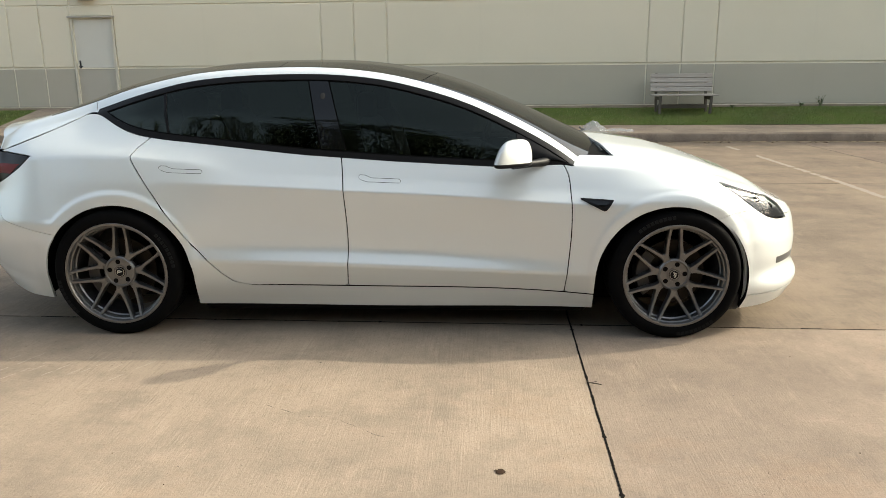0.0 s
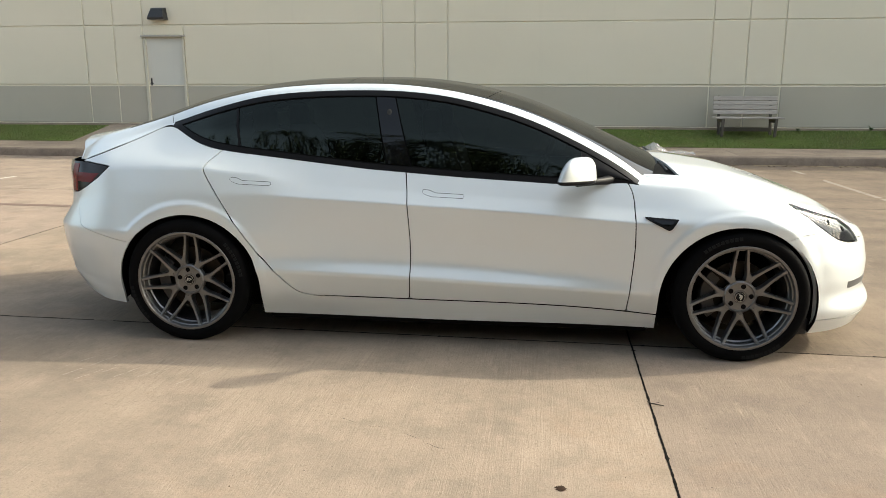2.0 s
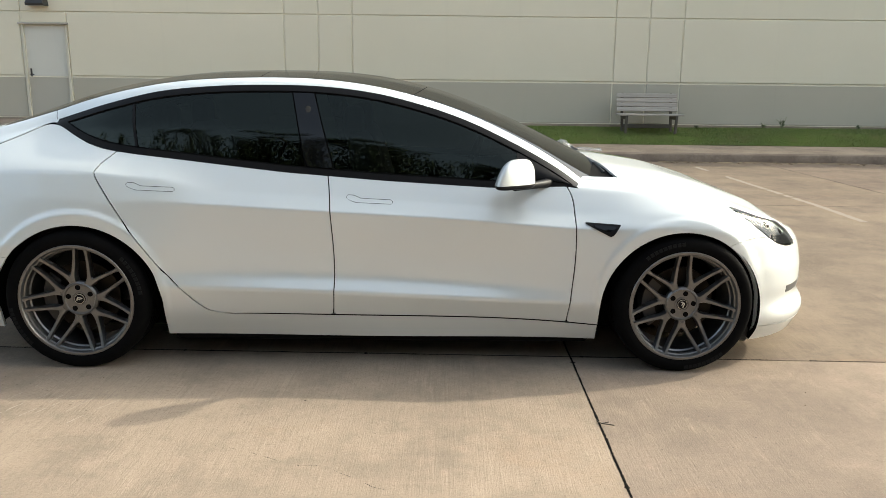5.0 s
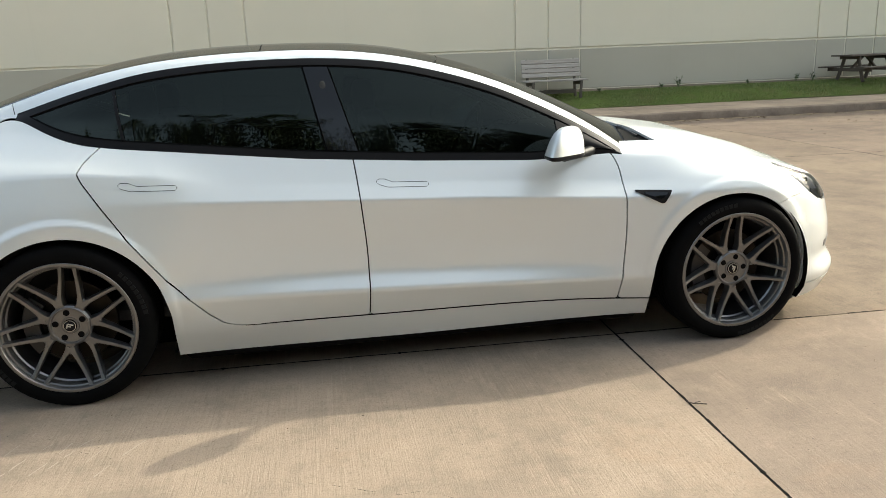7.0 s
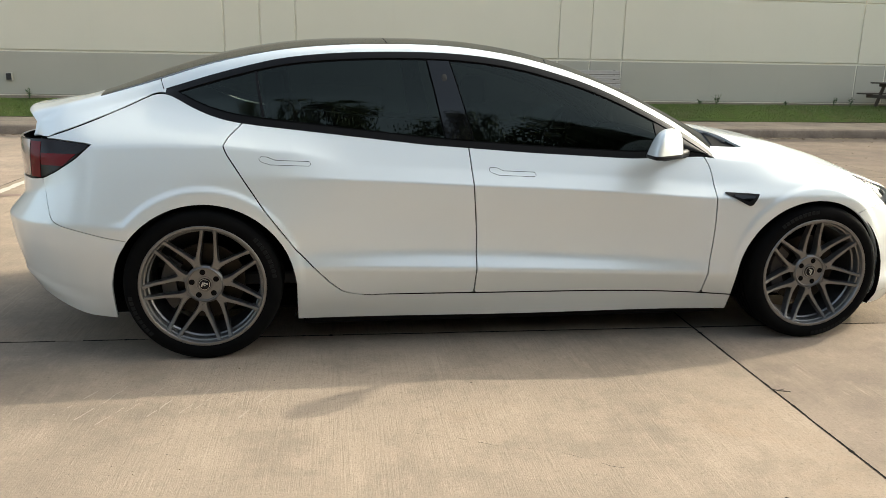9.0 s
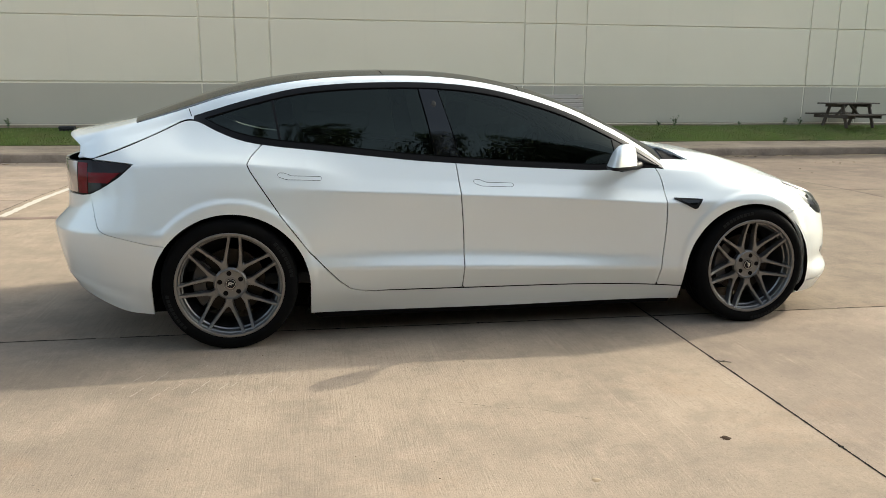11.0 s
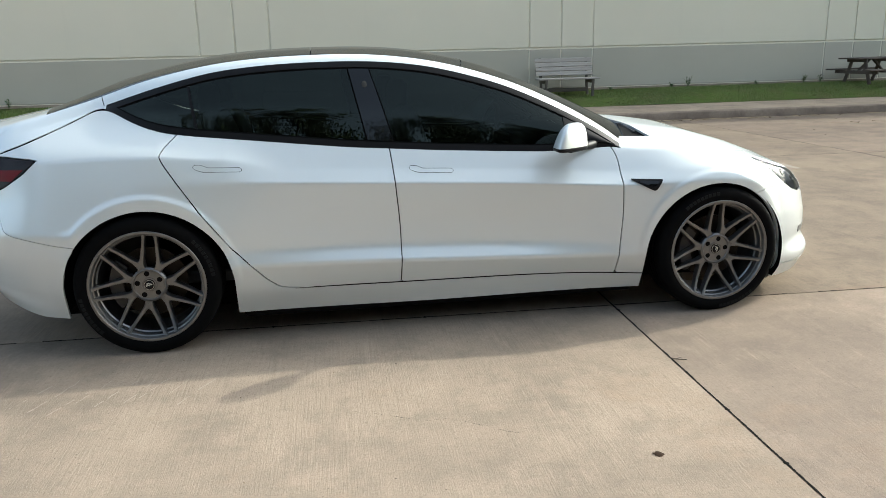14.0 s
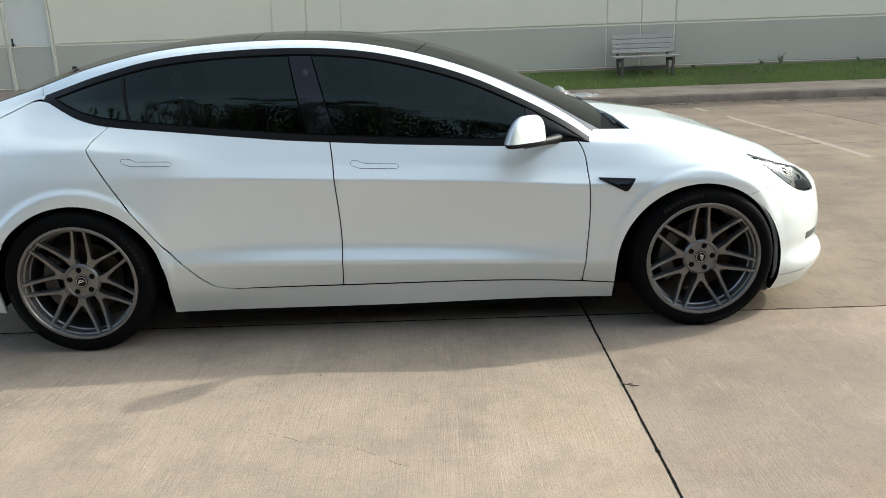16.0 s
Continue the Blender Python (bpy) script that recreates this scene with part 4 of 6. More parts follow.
for side in (True, False):
    shell = PANELS["headlight"]
    lamp = part_of("headlight", shell_mesh("headlight", shell, LAMP_INSIDE, mirrored=side, flange=0, shift=-0.013), CAR, "clear headlight with grey reflector")
    part_of("lens", shell_mesh("lens", shell, CLEAR, mirrored=side, flange=0.0, shift=-0.001), lamp, "clear lens")
    dark = shell.cut(lambda p: p[:, 0] - 1.90)[1].cut(lambda p: lamp_low(p[:, 0]) + 0.030 + 0.28 * (p[:, 0] - 1.90) - p[:, 2])[1]
    part_of("bezel", shell_mesh("bezel", dark, LAMP_BEZEL, mirrored=side, flange=0.004, shift=-0.009), lamp, "dark lamp bezel")
    low_strip = shell.cut(lambda p: p[:, 2] - lamp_low(p[:, 0]) - 0.007)[0]
    part_of("seal", shell_mesh("seal", low_strip, BLACK_PLASTIC, mirrored=side, flange=0.003, shift=-0.006), lamp, "black seal")
    sgn = -1 if side else 1
    for px, py, pz, pr in ((1.86, 0.735, 0.692, 0.026), (1.955, 0.675, 0.650, 0.024)):
        part_of("projector", mesh("projector", *egg_data((px, sgn * (py - 0.020), pz), (pr, pr * 0.8, pr), 1.0, 20, 12), SMOKE_LENS), lamp, "dark round projector lens")
    shell = PANELS["tail_lamp"]
    lamp = part_of("tail_lamp", shell_mesh("tail_lamp", shell, SMOKE_LENS, mirrored=side, flange=0.01, shift=-0.001), CAR, "smoked tail lamp with red bars")
    red = shell.cut(lambda p: p[:, 2] - 0.888 - 0.02 * (p[:, 0] + 2.0))[0].cut(lambda p: p[:, 2] - 0.838)[1].cut(lambda p: p[:, 0] + 1.945 + 1.2 * (0.885 - p[:, 2]))[0].cut(lambda p: p[:, 0] + 2.10)[1]
    part_of("red_bar", shell_mesh("red_bar", red, RED_LENS, mirrored=side, flange=0.003, shift=0.001), lamp, "red light bar")
    red = shell.cut(lambda p: p[:, 0] + 2.105)[0].cut(lambda p: p[:, 0] + 2.155)[1].cut(lambda p: p[:, 2] - 0.93)[0].cut(lambda p: p[:, 2] - 0.785)[1]
    part_of("red_edge", shell_mesh("red_edge", red, RED_LENS, mirrored=side, flange=0.003, shift=0.001), lamp, "red edge light")
    pale = shell.cut(lambda p: p[:, 0] + 2.160)[0].cut(lambda p: p[:, 2] - 0.935)[0].cut(lambda p: p[:, 2] - 0.785)[1]
    part_of("pale_lens", shell_mesh("pale_lens", pale, CLEAR_REAR, mirrored=side, flange=0.003, shift=0.001), lamp, "pale rear lens")
    slot = PANELS["front_bumper"].cut(lambda p: p[:, 0] - 2.005)[1].cut(lambda p: p[:, 1] - 0.50)[1].cut(lambda p: p[:, 2] - 0.358)[1].cut(lambda p: p[:, 2] - 0.394)[0]
    part_of("bumper_slot", shell_mesh("bumper_slot", slot, SLOT_GREY, mirrored=side, flange=0.002, shift=0.0015), CAR, "black slot in the bumper")


for side in (-1, 1):
    owner = DOORS["front_door", side < 0]
    taper = lambda q: Vector((q.x * (1 - 0.20 * max(0, q.z / 0.115)) + 0.016 * max(0, q.z / 0.115), q.y * (1 - 0.28 * max(0, q.z / 0.115)) - side * 0.62 * q.x, q.z))
    form = egg_data((0.600, side * 0.925, 0.912), (0.098, 0.074, 0.116), 0.58, 48, 32, taper)
    cap = Shell(*form).cut(lambda p: p[:, 2] - 0.917)[1]
    house = part_of("wing_mirror", mesh("wing_mirror", cap.v, cap.f, PAINT, weld=0.0004), owner, "white wing mirror with black foot")
    foot = Shell(*egg_data((0.600, side * 0.925, 0.914), (0.0965, 0.0725, 0.020), 0.5, 48, 16, taper)).cut(lambda p: p[:, 2] - 0.9165)[0]
    base = joined((foot.v, foot.f), tube_data([(0.600, side * 0.92, 0.901), (0.660, side * 0.875, 0.900), (0.725, side * 0.81, 0.899), (0.785, side * 0.745, 0.899)], [0.020, 0.018, 0.019, 0.026], 12))
    part_of("mirror_foot", mesh("mirror_foot", *base, SATIN_BLACK), house, "black mirror foot")

# wipers on the cowl
for k, (x, y, dx, dy) in enumerate(((1.10, -0.52, 0.02, 0.55), (1.15, 0.06, -0.02, 0.50))):
    arm = tube_data([(x, y, 0.925), (x - 0.01, y + 0.3 * dy, 0.950), (x + dx, y + dy, 0.962)], 0.007, 6)
    part_of("wiper", mesh("wiper", *arm, BLACK_PLASTIC), CAR, "black wiper arm")

# underside, wheel housings and cabin
# unseen tray set below true clearance and wide, to block light under the car
part_of("underbody", mesh("underbody", *joined(box_data(-1.95, 2.05, -0.56, 0.56, 0.112, 0.24, 0.02), box_data(-1.02, 1.01, -0.80, 0.80, 0.114, 0.30, 0.02)), GAP_BLACK, smooth=0), CAR, "black underbody tray, hung low to keep light off the ground beneath")
for xc, reach, a0, a1 in ((ARCH_XR, -0.890, -22, 193), (ARCH_XF, -0.875, -22, 202)):
    for side in (-1, 1):
        v, f = lathe_data([(0.396, reach), (0.405, -0.78), (0.405, -0.50), (0.30, -0.46), (0.0, -0.46)], 48, radians(a0), radians(a1))
        v = [(a + xc, b if i % 5 else -min(-b, float(side_y([a + xc], [c + ARCH_Z])[0]) - 0.008), c + ARCH_Z) for i, (a, b, c) in enumerate(v)]
        v = [(a, b * -side, c) for a, b, c in v]
        part_of("arch_liner", mesh("arch_liner", v, f, GAP_BLACK), CAR, "black wheel arch liner")
for s in (-1, 1):
    part_of("air_deflector", mesh("air_deflector", *box_data(1.72, 1.80, s * 0.76 - 0.05, s * 0.76 + 0.05, 0.130, 0.22, 0.012), BLACK_PLASTIC, smooth=0), CAR, "black air deflector under the bumper")
part_of("cabin_floor", mesh("cabin_floor", *joined(box_data(-1.5, 0.9, -0.70, 0.70, 0.28, 0.34, 0.01), box_data(-1.75, -1.45, -0.62, 0.62, 0.34, 0.98, 0.03), box_data(0.62, 0.98, -0.70, 0.70, 0.34, 0.90, 0.05)), INTERIOR, smooth=0), CAR, "dark cabin lining")


def seat_data(x, y, w):
    lean = lambda q: Vector((q.x - 0.28 * (q.z + 0.32), q.y, q.z))
    return joined(egg_data((x + 0.22, y, 0.50), (0.27, w, 0.11), 0.5), egg_data((x, y, 0.78), (0.07, w, 0.33), 0.5, bend=lean), egg_data((x - 0.20, y, 1.15), (0.05, 0.12, 0.085), 0.55))


for x, y, w in ((0.02, -0.36, 0.25), (0.02, 0.36, 0.25), (-0.95, -0.34, 0.30), (-0.95, 0.34, 0.30)):
    part_of("seat", mesh("seat", *seat_data(x, y, w), SEAT_GREY), CAR, "grey leather seat")
wheel_ring = [(0.47 + 0.06 * math.cos(a), 0.36 + 0.18 * math.sin(a), 0.86 + 0.17 * math.cos(a)) for a in (2 * math.pi * k / 28 for k in range(28))]
part_of("steering_wheel", mesh("steering_wheel", *joined(tube_data(wheel_ring, 0.016, 8, True), tube_data([(0.47, 0.20, 0.86), (0.47, 0.52, 0.86)], 0.02, 8), tube_data([(0.47, 0.36, 0.86), (0.72, 0.36, 0.76)], 0.03, 8)), BLACK_PLASTIC), CAR, "black steering wheel")


# ---- wheels ----
def wheel_meshes():
    d = {}
    prof = [(0.258, -0.108), (0.263, -0.1165), (0.275, -0.1215), (0.295, -0.1245), (0.313, -0.1215), (0.325, -0.1125), (0.3325, -0.098), (0.3355, -0.080)]
    for y in (-0.052, -0.018, 0.018, 0.052):
        prof += [(0.336, y - 0.006), (0.329, y - 0.004), (0.329, y + 0.004), (0.336, y + 0.006)]
    prof += [(0.3355, 0.080), (0.3325, 0.098), (0.325, 0.1125), (0.300, 0.124), (0.258, 0.108)]
    d["tyre"] = mesh("tyre", *lathe_data(prof, 96), RUBBER, smooth=50)
    marks = []
    for a0, n in ((62, 9), (242, 9)):
        for k in range(n):
            a = radians(a0 - 4.2 * k)
            w = 0.0085
            q = []
            for dr in (-0.0085, 0.0085):
                for da in (-w, w):
                    r = 0.305 + dr
                    q.append((r * math.cos(a + da / r), -0.1252 + abs(dr) * 0.10, r * math.sin(a + da / r)))
            q2 = [(x, y + 0.004, z) for x, y, z in q]
            marks.append((q + q2, [(0, 1, 3, 2), (0, 1, 5, 4), (1, 3, 7, 5), (3, 2, 6, 7), (2, 0, 4, 6)]))
    d["sidewall_mark"] = mesh("sidewall_mark", *joined(*marks), LETTER, smooth=0)
    rim = [(0.256, -0.104), (0.262, -0.114), (0.2675, -0.1165), (0.2690, -0.1190), (0.2665, -0.1215), (0.2560, -0.1205), (0.2520, -0.1150), (0.2500, -0.1020), (0.2440, -0.0990), (0.2420, -0.0930), (0.2400, -0.0700), (0.2340, -0.0640),
           (0.2320, 0.0), (0.2320, 0.105), (0.256, 0.108)]
    d["rim"] = mesh("rim", *lathe_data(rim, 96), RIM, smooth=35)
    hub = [(0.0, -0.0770), (0.030, -0.0775), (0.0315, -0.0800), (0.0345, -0.0800), (0.0360, -0.0760), (0.0680, -0.0770), (0.0710, -0.0820), (0.0750, -0.0830), (0.0790, -0.0790), (0.0800, -0.0560), (0.0600, -0.0300), (0.0, -0.0300)]
    d["hub"] = mesh("hub", *lathe_data(hub, 72), RIM, smooth=35)
    # the web between hub and spokes: scalloped at each pair of spokes, pointed where two pairs meet
    count, verts, faces = 210, [], []
    for i in range(count):
        a = 2 * math.pi * i / count
        u = abs(((a * 7 / (2 * math.pi) + 0.5) % 1.0) - 0.5) * 2
        r = 0.0835 + 0.0400 * float(ease((u - 0.44) / 0.56))
        for q, y in ((0.064, -0.0755), (r - 0.004, -0.0785), (r, -0.0750), (r - 0.001, -0.0480), (0.060, -0.0400)):
            verts.append((q * math.cos(a), y, q * math.sin(a)))
    for i in range(count):
        j = (i + 1) % count
        faces += [(i * 5 + k, i * 5 + k + 1, j * 5 + k + 1, j * 5 + k) for k in range(4)]
    d["web"] = mesh("web", verts, faces, RIM, smooth=35)
    n = 9
    verts = []
    for i in range(n):
        f = i / (n - 1)
        r = 0.066 + f * (0.2535 - 0.066)
        w = 0.0098 - 0.0032 * f + 0.010 * max(0, 1 - f * 4.0) ** 2 + 0.003 * max(0, f * 6 - 5)
        y = -0.0800 - 0.0335 * f + 0.010 * math.sin(math.pi * f)
        deep = 0.040 - 0.012 * f
        verts += [(r, y, -w * 0.80), (r, y - 0.0015, 0.0), (r, y, w * 0.80), (r, y + 0.006, w), (r, y + deep, w * 1.15), (r, y + deep, -w * 1.15), (r, y + 0.006, -w)]
    faces = [(i * 7 + k, i * 7 + (k + 1) % 7, (i + 1) * 7 + (k + 1) % 7, (i + 1) * 7 + k) for i in range(n - 1) for k in range(7)] + [tuple(range(7)), tuple(range((n - 1) * 7, n * 7))]
    d["spoke"] = mesh("spoke", verts, faces, RIM, smooth=35)
    d["lug_nut"] = mesh("lug_nut", *joined(lathe_data([(0.0, -0.070), (0.0075, -0.070), (0.0085, -0.066), (0.0085, -0.058)], 6), lathe_data([(0.0088, -0.0775), (0.0125, -0.0779), (0.0125, -0.0760)], 20), lathe_data([(0.0, -0.0772), (0.0120, -0.0774)], 20)), GAP_BLACK, smooth=0)
    d["centre_cap"] = mesh("centre_cap", *lathe_data([(0.0, -0.0840), (0.019, -0.0830), (0.0255, -0.0805), (0.0270, -0.0770)], 40), SATIN_BLACK)
    em = joined(lathe_data([(0.0215, -0.0838), (0.0235, -0.0834), (0.0235, -0.0815)], 40), box_data(-0.006, 0.013, -0.0862, -0.0835, 0.004, 0.010, 0.001), box_data(-0.010, 0.006, -0.0862, -0.0835, -0.004, 0.001, 0.001), box_data(-0.012, -0.006, -0.0862, -0.0835, -0.012, 0.008, 0.001))
    d["emblem"] = mesh("emblem", *em, CAP_PALE, smooth=0)
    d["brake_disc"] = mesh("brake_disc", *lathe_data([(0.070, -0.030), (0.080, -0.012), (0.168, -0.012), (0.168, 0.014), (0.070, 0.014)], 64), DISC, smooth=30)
    cal = []
    for k in range(11):
        a = radians(140 + 8 * k)
        for r, y in ((0.125, -0.042), (0.185, -0.042), (0.190, -0.030), (0.190, 0.035), (0.125, 0.035)):
            cal.append((r * math.cos(a), y, r * math.sin(a)))
    cf = [(i * 5 + k, i * 5 + (k + 1) % 5, (i + 1) * 5 + (k + 1) % 5, (i + 1) * 5 + k) for i in range(10) for k in range(5)] + [(0, 1, 2, 3, 4), (50, 51, 52, 53, 54)]
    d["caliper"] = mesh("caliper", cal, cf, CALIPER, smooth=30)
    return d


WM = wheel_meshes()
for xc, turn in ((-1.4375, 20.0), (1.4375, 112.8)):
    for side in (-1, 1):
        spin = Matrix.Rotation(radians(turn), 4, "Y")
        at = pose(xc, side * 0.782, 0.333, 0, 0, 0 if side < 0 else 180)
        w = part_of("wheel", WM["hub"], CAR, "gunmetal split-spoke alloy wheel with low-profile tyre", at @ spin)
        part_of("tyre", WM["tyre"], w, "black rubber tyre")
        part_of("sidewall_mark", WM["sidewall_mark"], w, "raised plain marks on the tyre wall")["kind"] = "stuff"
        part_of("rim", WM["rim"], w)
        part_of("web", WM["web"], w)
        part_of("centre_cap", WM["centre_cap"], w, "black centre cap")
        part_of("emblem", WM["emblem"], w, "pale metal emblem shape")
        part_of("brake_disc", WM["brake_disc"], w, "steel brake disc")
        part_of("caliper", WM["caliper"], w, "dark caliper", spin.inverted())
        for k in range(5):
            part_of("lug_nut", WM["lug_nut"], w, "", Matrix.Rotation(2 * math.pi * (k + 0.375) / 5, 4, "Y") @ pose(0.0545, 0, 0))
        for k in range(7):
            for s in (-1, 1):
                inner, outer = 25.6, 5.8
                a = 2 * math.pi * k / 7
                p0 = Vector((0.093 * math.cos(a + s * radians(inner)), 0, 0.093 * math.sin(a + s * radians(inner))))
                p1 = Vector((0.2535 * math.cos(a + s * radians(outer)), 0, 0.2535 * math.sin(a + s * radians(outer))))
                d = p1 - p0
                ang = math.atan2(d.z, d.x)
                rot = Matrix.Rotation(-ang, 4, "Y")
                stretch = Matrix.Diagonal((d.length / 0.1875, 1, 1, 1))
                part_of("spoke", WM["spoke"], w, "", Matrix.Translation(p0) @ rot @ stretch @ pose(-0.066, 0, 0))


# ---- kerb, walk and grass strip along the wall ----
KERB_Y, KERB_X, WALK_END, KERB_H = 9.85, 11.05, 11.75, 0.15
WALK_L, WALK_R = -10.2, -8.0


def slope_up(x, y):
    f = min(1.0, max(0.0, (y - WALK_END) / (WALL_Y - WALK_END)))
    return KERB_H + 0.02 + (GROUND_WALL - KERB_H - 0.02) * (1 - (1 - f) ** (1 + 3 * min(1.0, max(0.0, (x - 6) / 4))))


def kerb_profile():
    return [(0.0, -0.05), (0.0, 0.02), (0.018, 0.115), (0.030, 0.138), (0.055, KERB_H), (0.17, KERB_H + 0.002), (0.17, -0.05)]


def kerb_run(name, points):
    """A kerb whose face follows points, rising to the left of the way they run."""
    prof, verts = kerb_profile(), []
    n = len(points)
    for i, p in enumerate(points):
        a, b = Vector(points[max(i - 1, 0)]), Vector(points[min(i + 1, n - 1)])
        d = (b - a).normalized()
        side = Vector((-d.y, d.x))
        for o, z in prof:
            verts.append((p[0] + side.x * o, p[1] + side.y * o, z + 0.006 * noise.noise(Vector((p[0] * 2, p[1] * 2, o * 9)))))
    return mesh(name, verts, grid_faces(n, len(prof)), KERB, smooth=30)


run = [(x, KERB_Y) for x in np.arange(-34, KERB_X - 0.15, 0.25)]
run += [(KERB_X - 0.10 + 0.10 * math.sin(a), KERB_Y - 0.10 + 0.10 * math.cos(a)) for a in np.linspace(0, math.pi / 2, 9)]
run += [(KERB_X, y) for y in np.arange(9.6, -6.0, -0.25)]
setting("kerb", kerb_run("kerb", run), "worn grey-brown concrete kerb with a rounded top", "kerb")


pave = setting("sidewalk", mesh("sidewalk", *joined(box_data(-34, KERB_X + 0.15, KERB_Y + 0.16, WALK_END, -0.04, KERB_H - 0.012), box_data(KERB_X + 0.16, KERB_X + 1.95, -6, KERB_Y + 0.3, -0.04, KERB_H - 0.012)), KERB, smooth=0), "tan concrete sidewalk behind the kerb", "sidewalk")
soil = setting("grass_bank", mesh("grass_bank", *joined(
    (lambda xs, ys: ([(x, y, slope_up(x, y) - 0.012 + 0.012 * noise.noise(Vector((x, y * 2, 0)))) for x in xs for y in ys], grid_faces(len(xs), len(ys))))(np.linspace(WALK_R, 34, 170), np.linspace(WALK_END, WALL_Y, 25)),
    (lambda xs, ys: ([(x, y, slope_up(x, y) - 0.012) for x in xs for y in ys], grid_faces(len(xs), len(ys))))(np.linspace(-34, WALK_L, 80), np.linspace(WALK_END, WALL_Y, 25)),
    ([(KERB_X + 1.95, -6, 0.15), (34, -6, 0.15), (34, WALK_END, 0.17), (KERB_X + 1.95, WALK_END, 0.17)], [(0, 1, 2, 3)]), ([(10.2, WALK_END - 1.7, 0.1), (12.0, WALK_END - 1.7, 0.1), (12.0, WALK_END, 0.1), (10.2, WALK_END, 0.1)], [(0, 1, 2, 3)])), SOIL), "green turf bank rising to the wall", "grass bank")
ramp_walk = setting("door_walk", mesh("door_walk", [(WALK_L, WALK_END, 0.155), (WALK_R, WALK_END, 0.155), (WALK_R, WALL_Y, GROUND_WALL + 0.005), (WALK_L, WALL_Y, GROUND_WALL + 0.005),
                    (WALK_L, WALK_END, -0.05), (WALK_R, WALK_END, -0.05), (WALK_R, WALL_Y, -0.05), (WALK_L, WALL_Y, -0.05)], [(0, 1, 2, 3), (0, 4, 5, 1), (1, 5, 6, 2), (3, 7, 4, 0)], WALKWAY, smooth=0), "concrete walk rising to the grey door", "walkway")


def grass_data(count, seed, zones):
    r = np.random.RandomState(seed)
    verts, faces = [], []
    for _ in range(count):
        x0, x1, y0, y1 = zones[r.randint(len(zones))] if len(zones) > 1 else zones[0]
        x, y = r.uniform(x0, x1), r.uniform(y0, y1)
        thick = noise.noise(Vector((x * 0.9, y * 1.5, 3)))
        if r.rand() > 0.75 + 0.5 * thick:
            continue
        h, w, a = r.uniform(0.018, 0.042) * (1 + 0.4 * thick), r.uniform(0.004, 0.008), r.uniform(0, 6.28)
        lean = r.uniform(0.0, 0.035)
        z = slope_up(x, y) - 0.014
        k = len(verts)
        c, q = math.cos(a), math.sin(a)
        verts += [(x - c * w, y - q * w, z), (x + c * w, y + q * w, z), (x + lean * q, y - lean * c, z + h)]
        faces.append((k, k + 1, k + 2))
    return verts, faces


blades = new("grass", mesh("grass", *grass_data(60000, 5, [(WALK_R, 4.0, WALK_END - 0.04, WALL_Y - 0.06), (4.0, 16.5, WALK_END - 0.04, WALL_Y - 0.06), (4.0, 16.5, WALK_END - 0.04, WALL_Y - 0.06), (-17, WALK_L, WALK_END - 0.04, WALL_Y - 0.06)]), GRASS, smooth=0))
blades.matrix_basis = SB
tagged(blades, "short patchy green grass on the bank by the wall", "grass", "", "stuff")


# ---- door, lamp and small fixtures on the wall ----
DOOR_L, DOOR_R, DOOR_TOP = -9.12, -8.22, 2.49
door = setting("door_1", mesh("door_1", *box_data(DOOR_L, DOOR_R, WALL_Y + 0.012, WALL_Y + 0.030, BELT, DOOR_TOP, 0.002), DOOR_GREY, smooth=0), "closed grey steel door with its lower part taupe", "door")
part_of("lower_panel", mesh("lower_panel", *box_data(DOOR_L, DOOR_R, WALL_Y + 0.012, WALL_Y + 0.030, GROUND_WALL + 0.012, BELT - 0.001, 0.002), DOOR_TAUPE, smooth=0), door, "taupe painted lower part")
fr = joined(box_data(DOOR_L - 0.065, DOOR_L - 0.004, WALL_Y - 0.030, WALL_Y + 0.04, GROUND_WALL, DOOR_TOP + 0.055, 0.004), box_data(DOOR_R + 0.004, DOOR_R + 0.065, WALL_Y - 0.030, WALL_Y + 0.04, GROUND_WALL, DOOR_TOP + 0.055, 0.004), box_data(DOOR_L - 0.004, DOOR_R + 0.004, WALL_Y - 0.030, WALL_Y + 0.04, DOOR_TOP + 0.004, DOOR_TOP + 0.055, 0.004))
part_of("door_frame", mesh("door_frame", *fr, DOOR_FRAME, smooth=0), door, "pale taupe steel frame")
part_of("drip_hood", mesh("drip_hood", *box_data(DOOR_L - 0.10, DOOR_R + 0.10, WALL_Y - 0.085, WALL_Y + 0.0, DOOR_TOP + 0.020, DOOR_TOP + 0.062, 0.008), FRAME_TAUPE, smooth=0), door, "taupe drip hood")
hd = joined(box_data(DOOR_L + 0.045, DOOR_L + 0.085, WALL_Y + 0.002, WALL_Y + 0.013, BELT - 0.02, BELT + 0.16, 0.003), tube_data([(DOOR_L + 0.065, WALL_Y + 0.01, BELT + 0.03), (DOOR_L + 0.065, WALL_Y - 0.05, BELT + 0.03), (DOOR_L + 0.15, WALL_Y - 0.055, BELT + 0.02)], 0.011, 8))
part_of("door_handle", mesh("door_handle", *hd, DARK_METAL, smooth=40), door, "dark lever handle with a long plate")

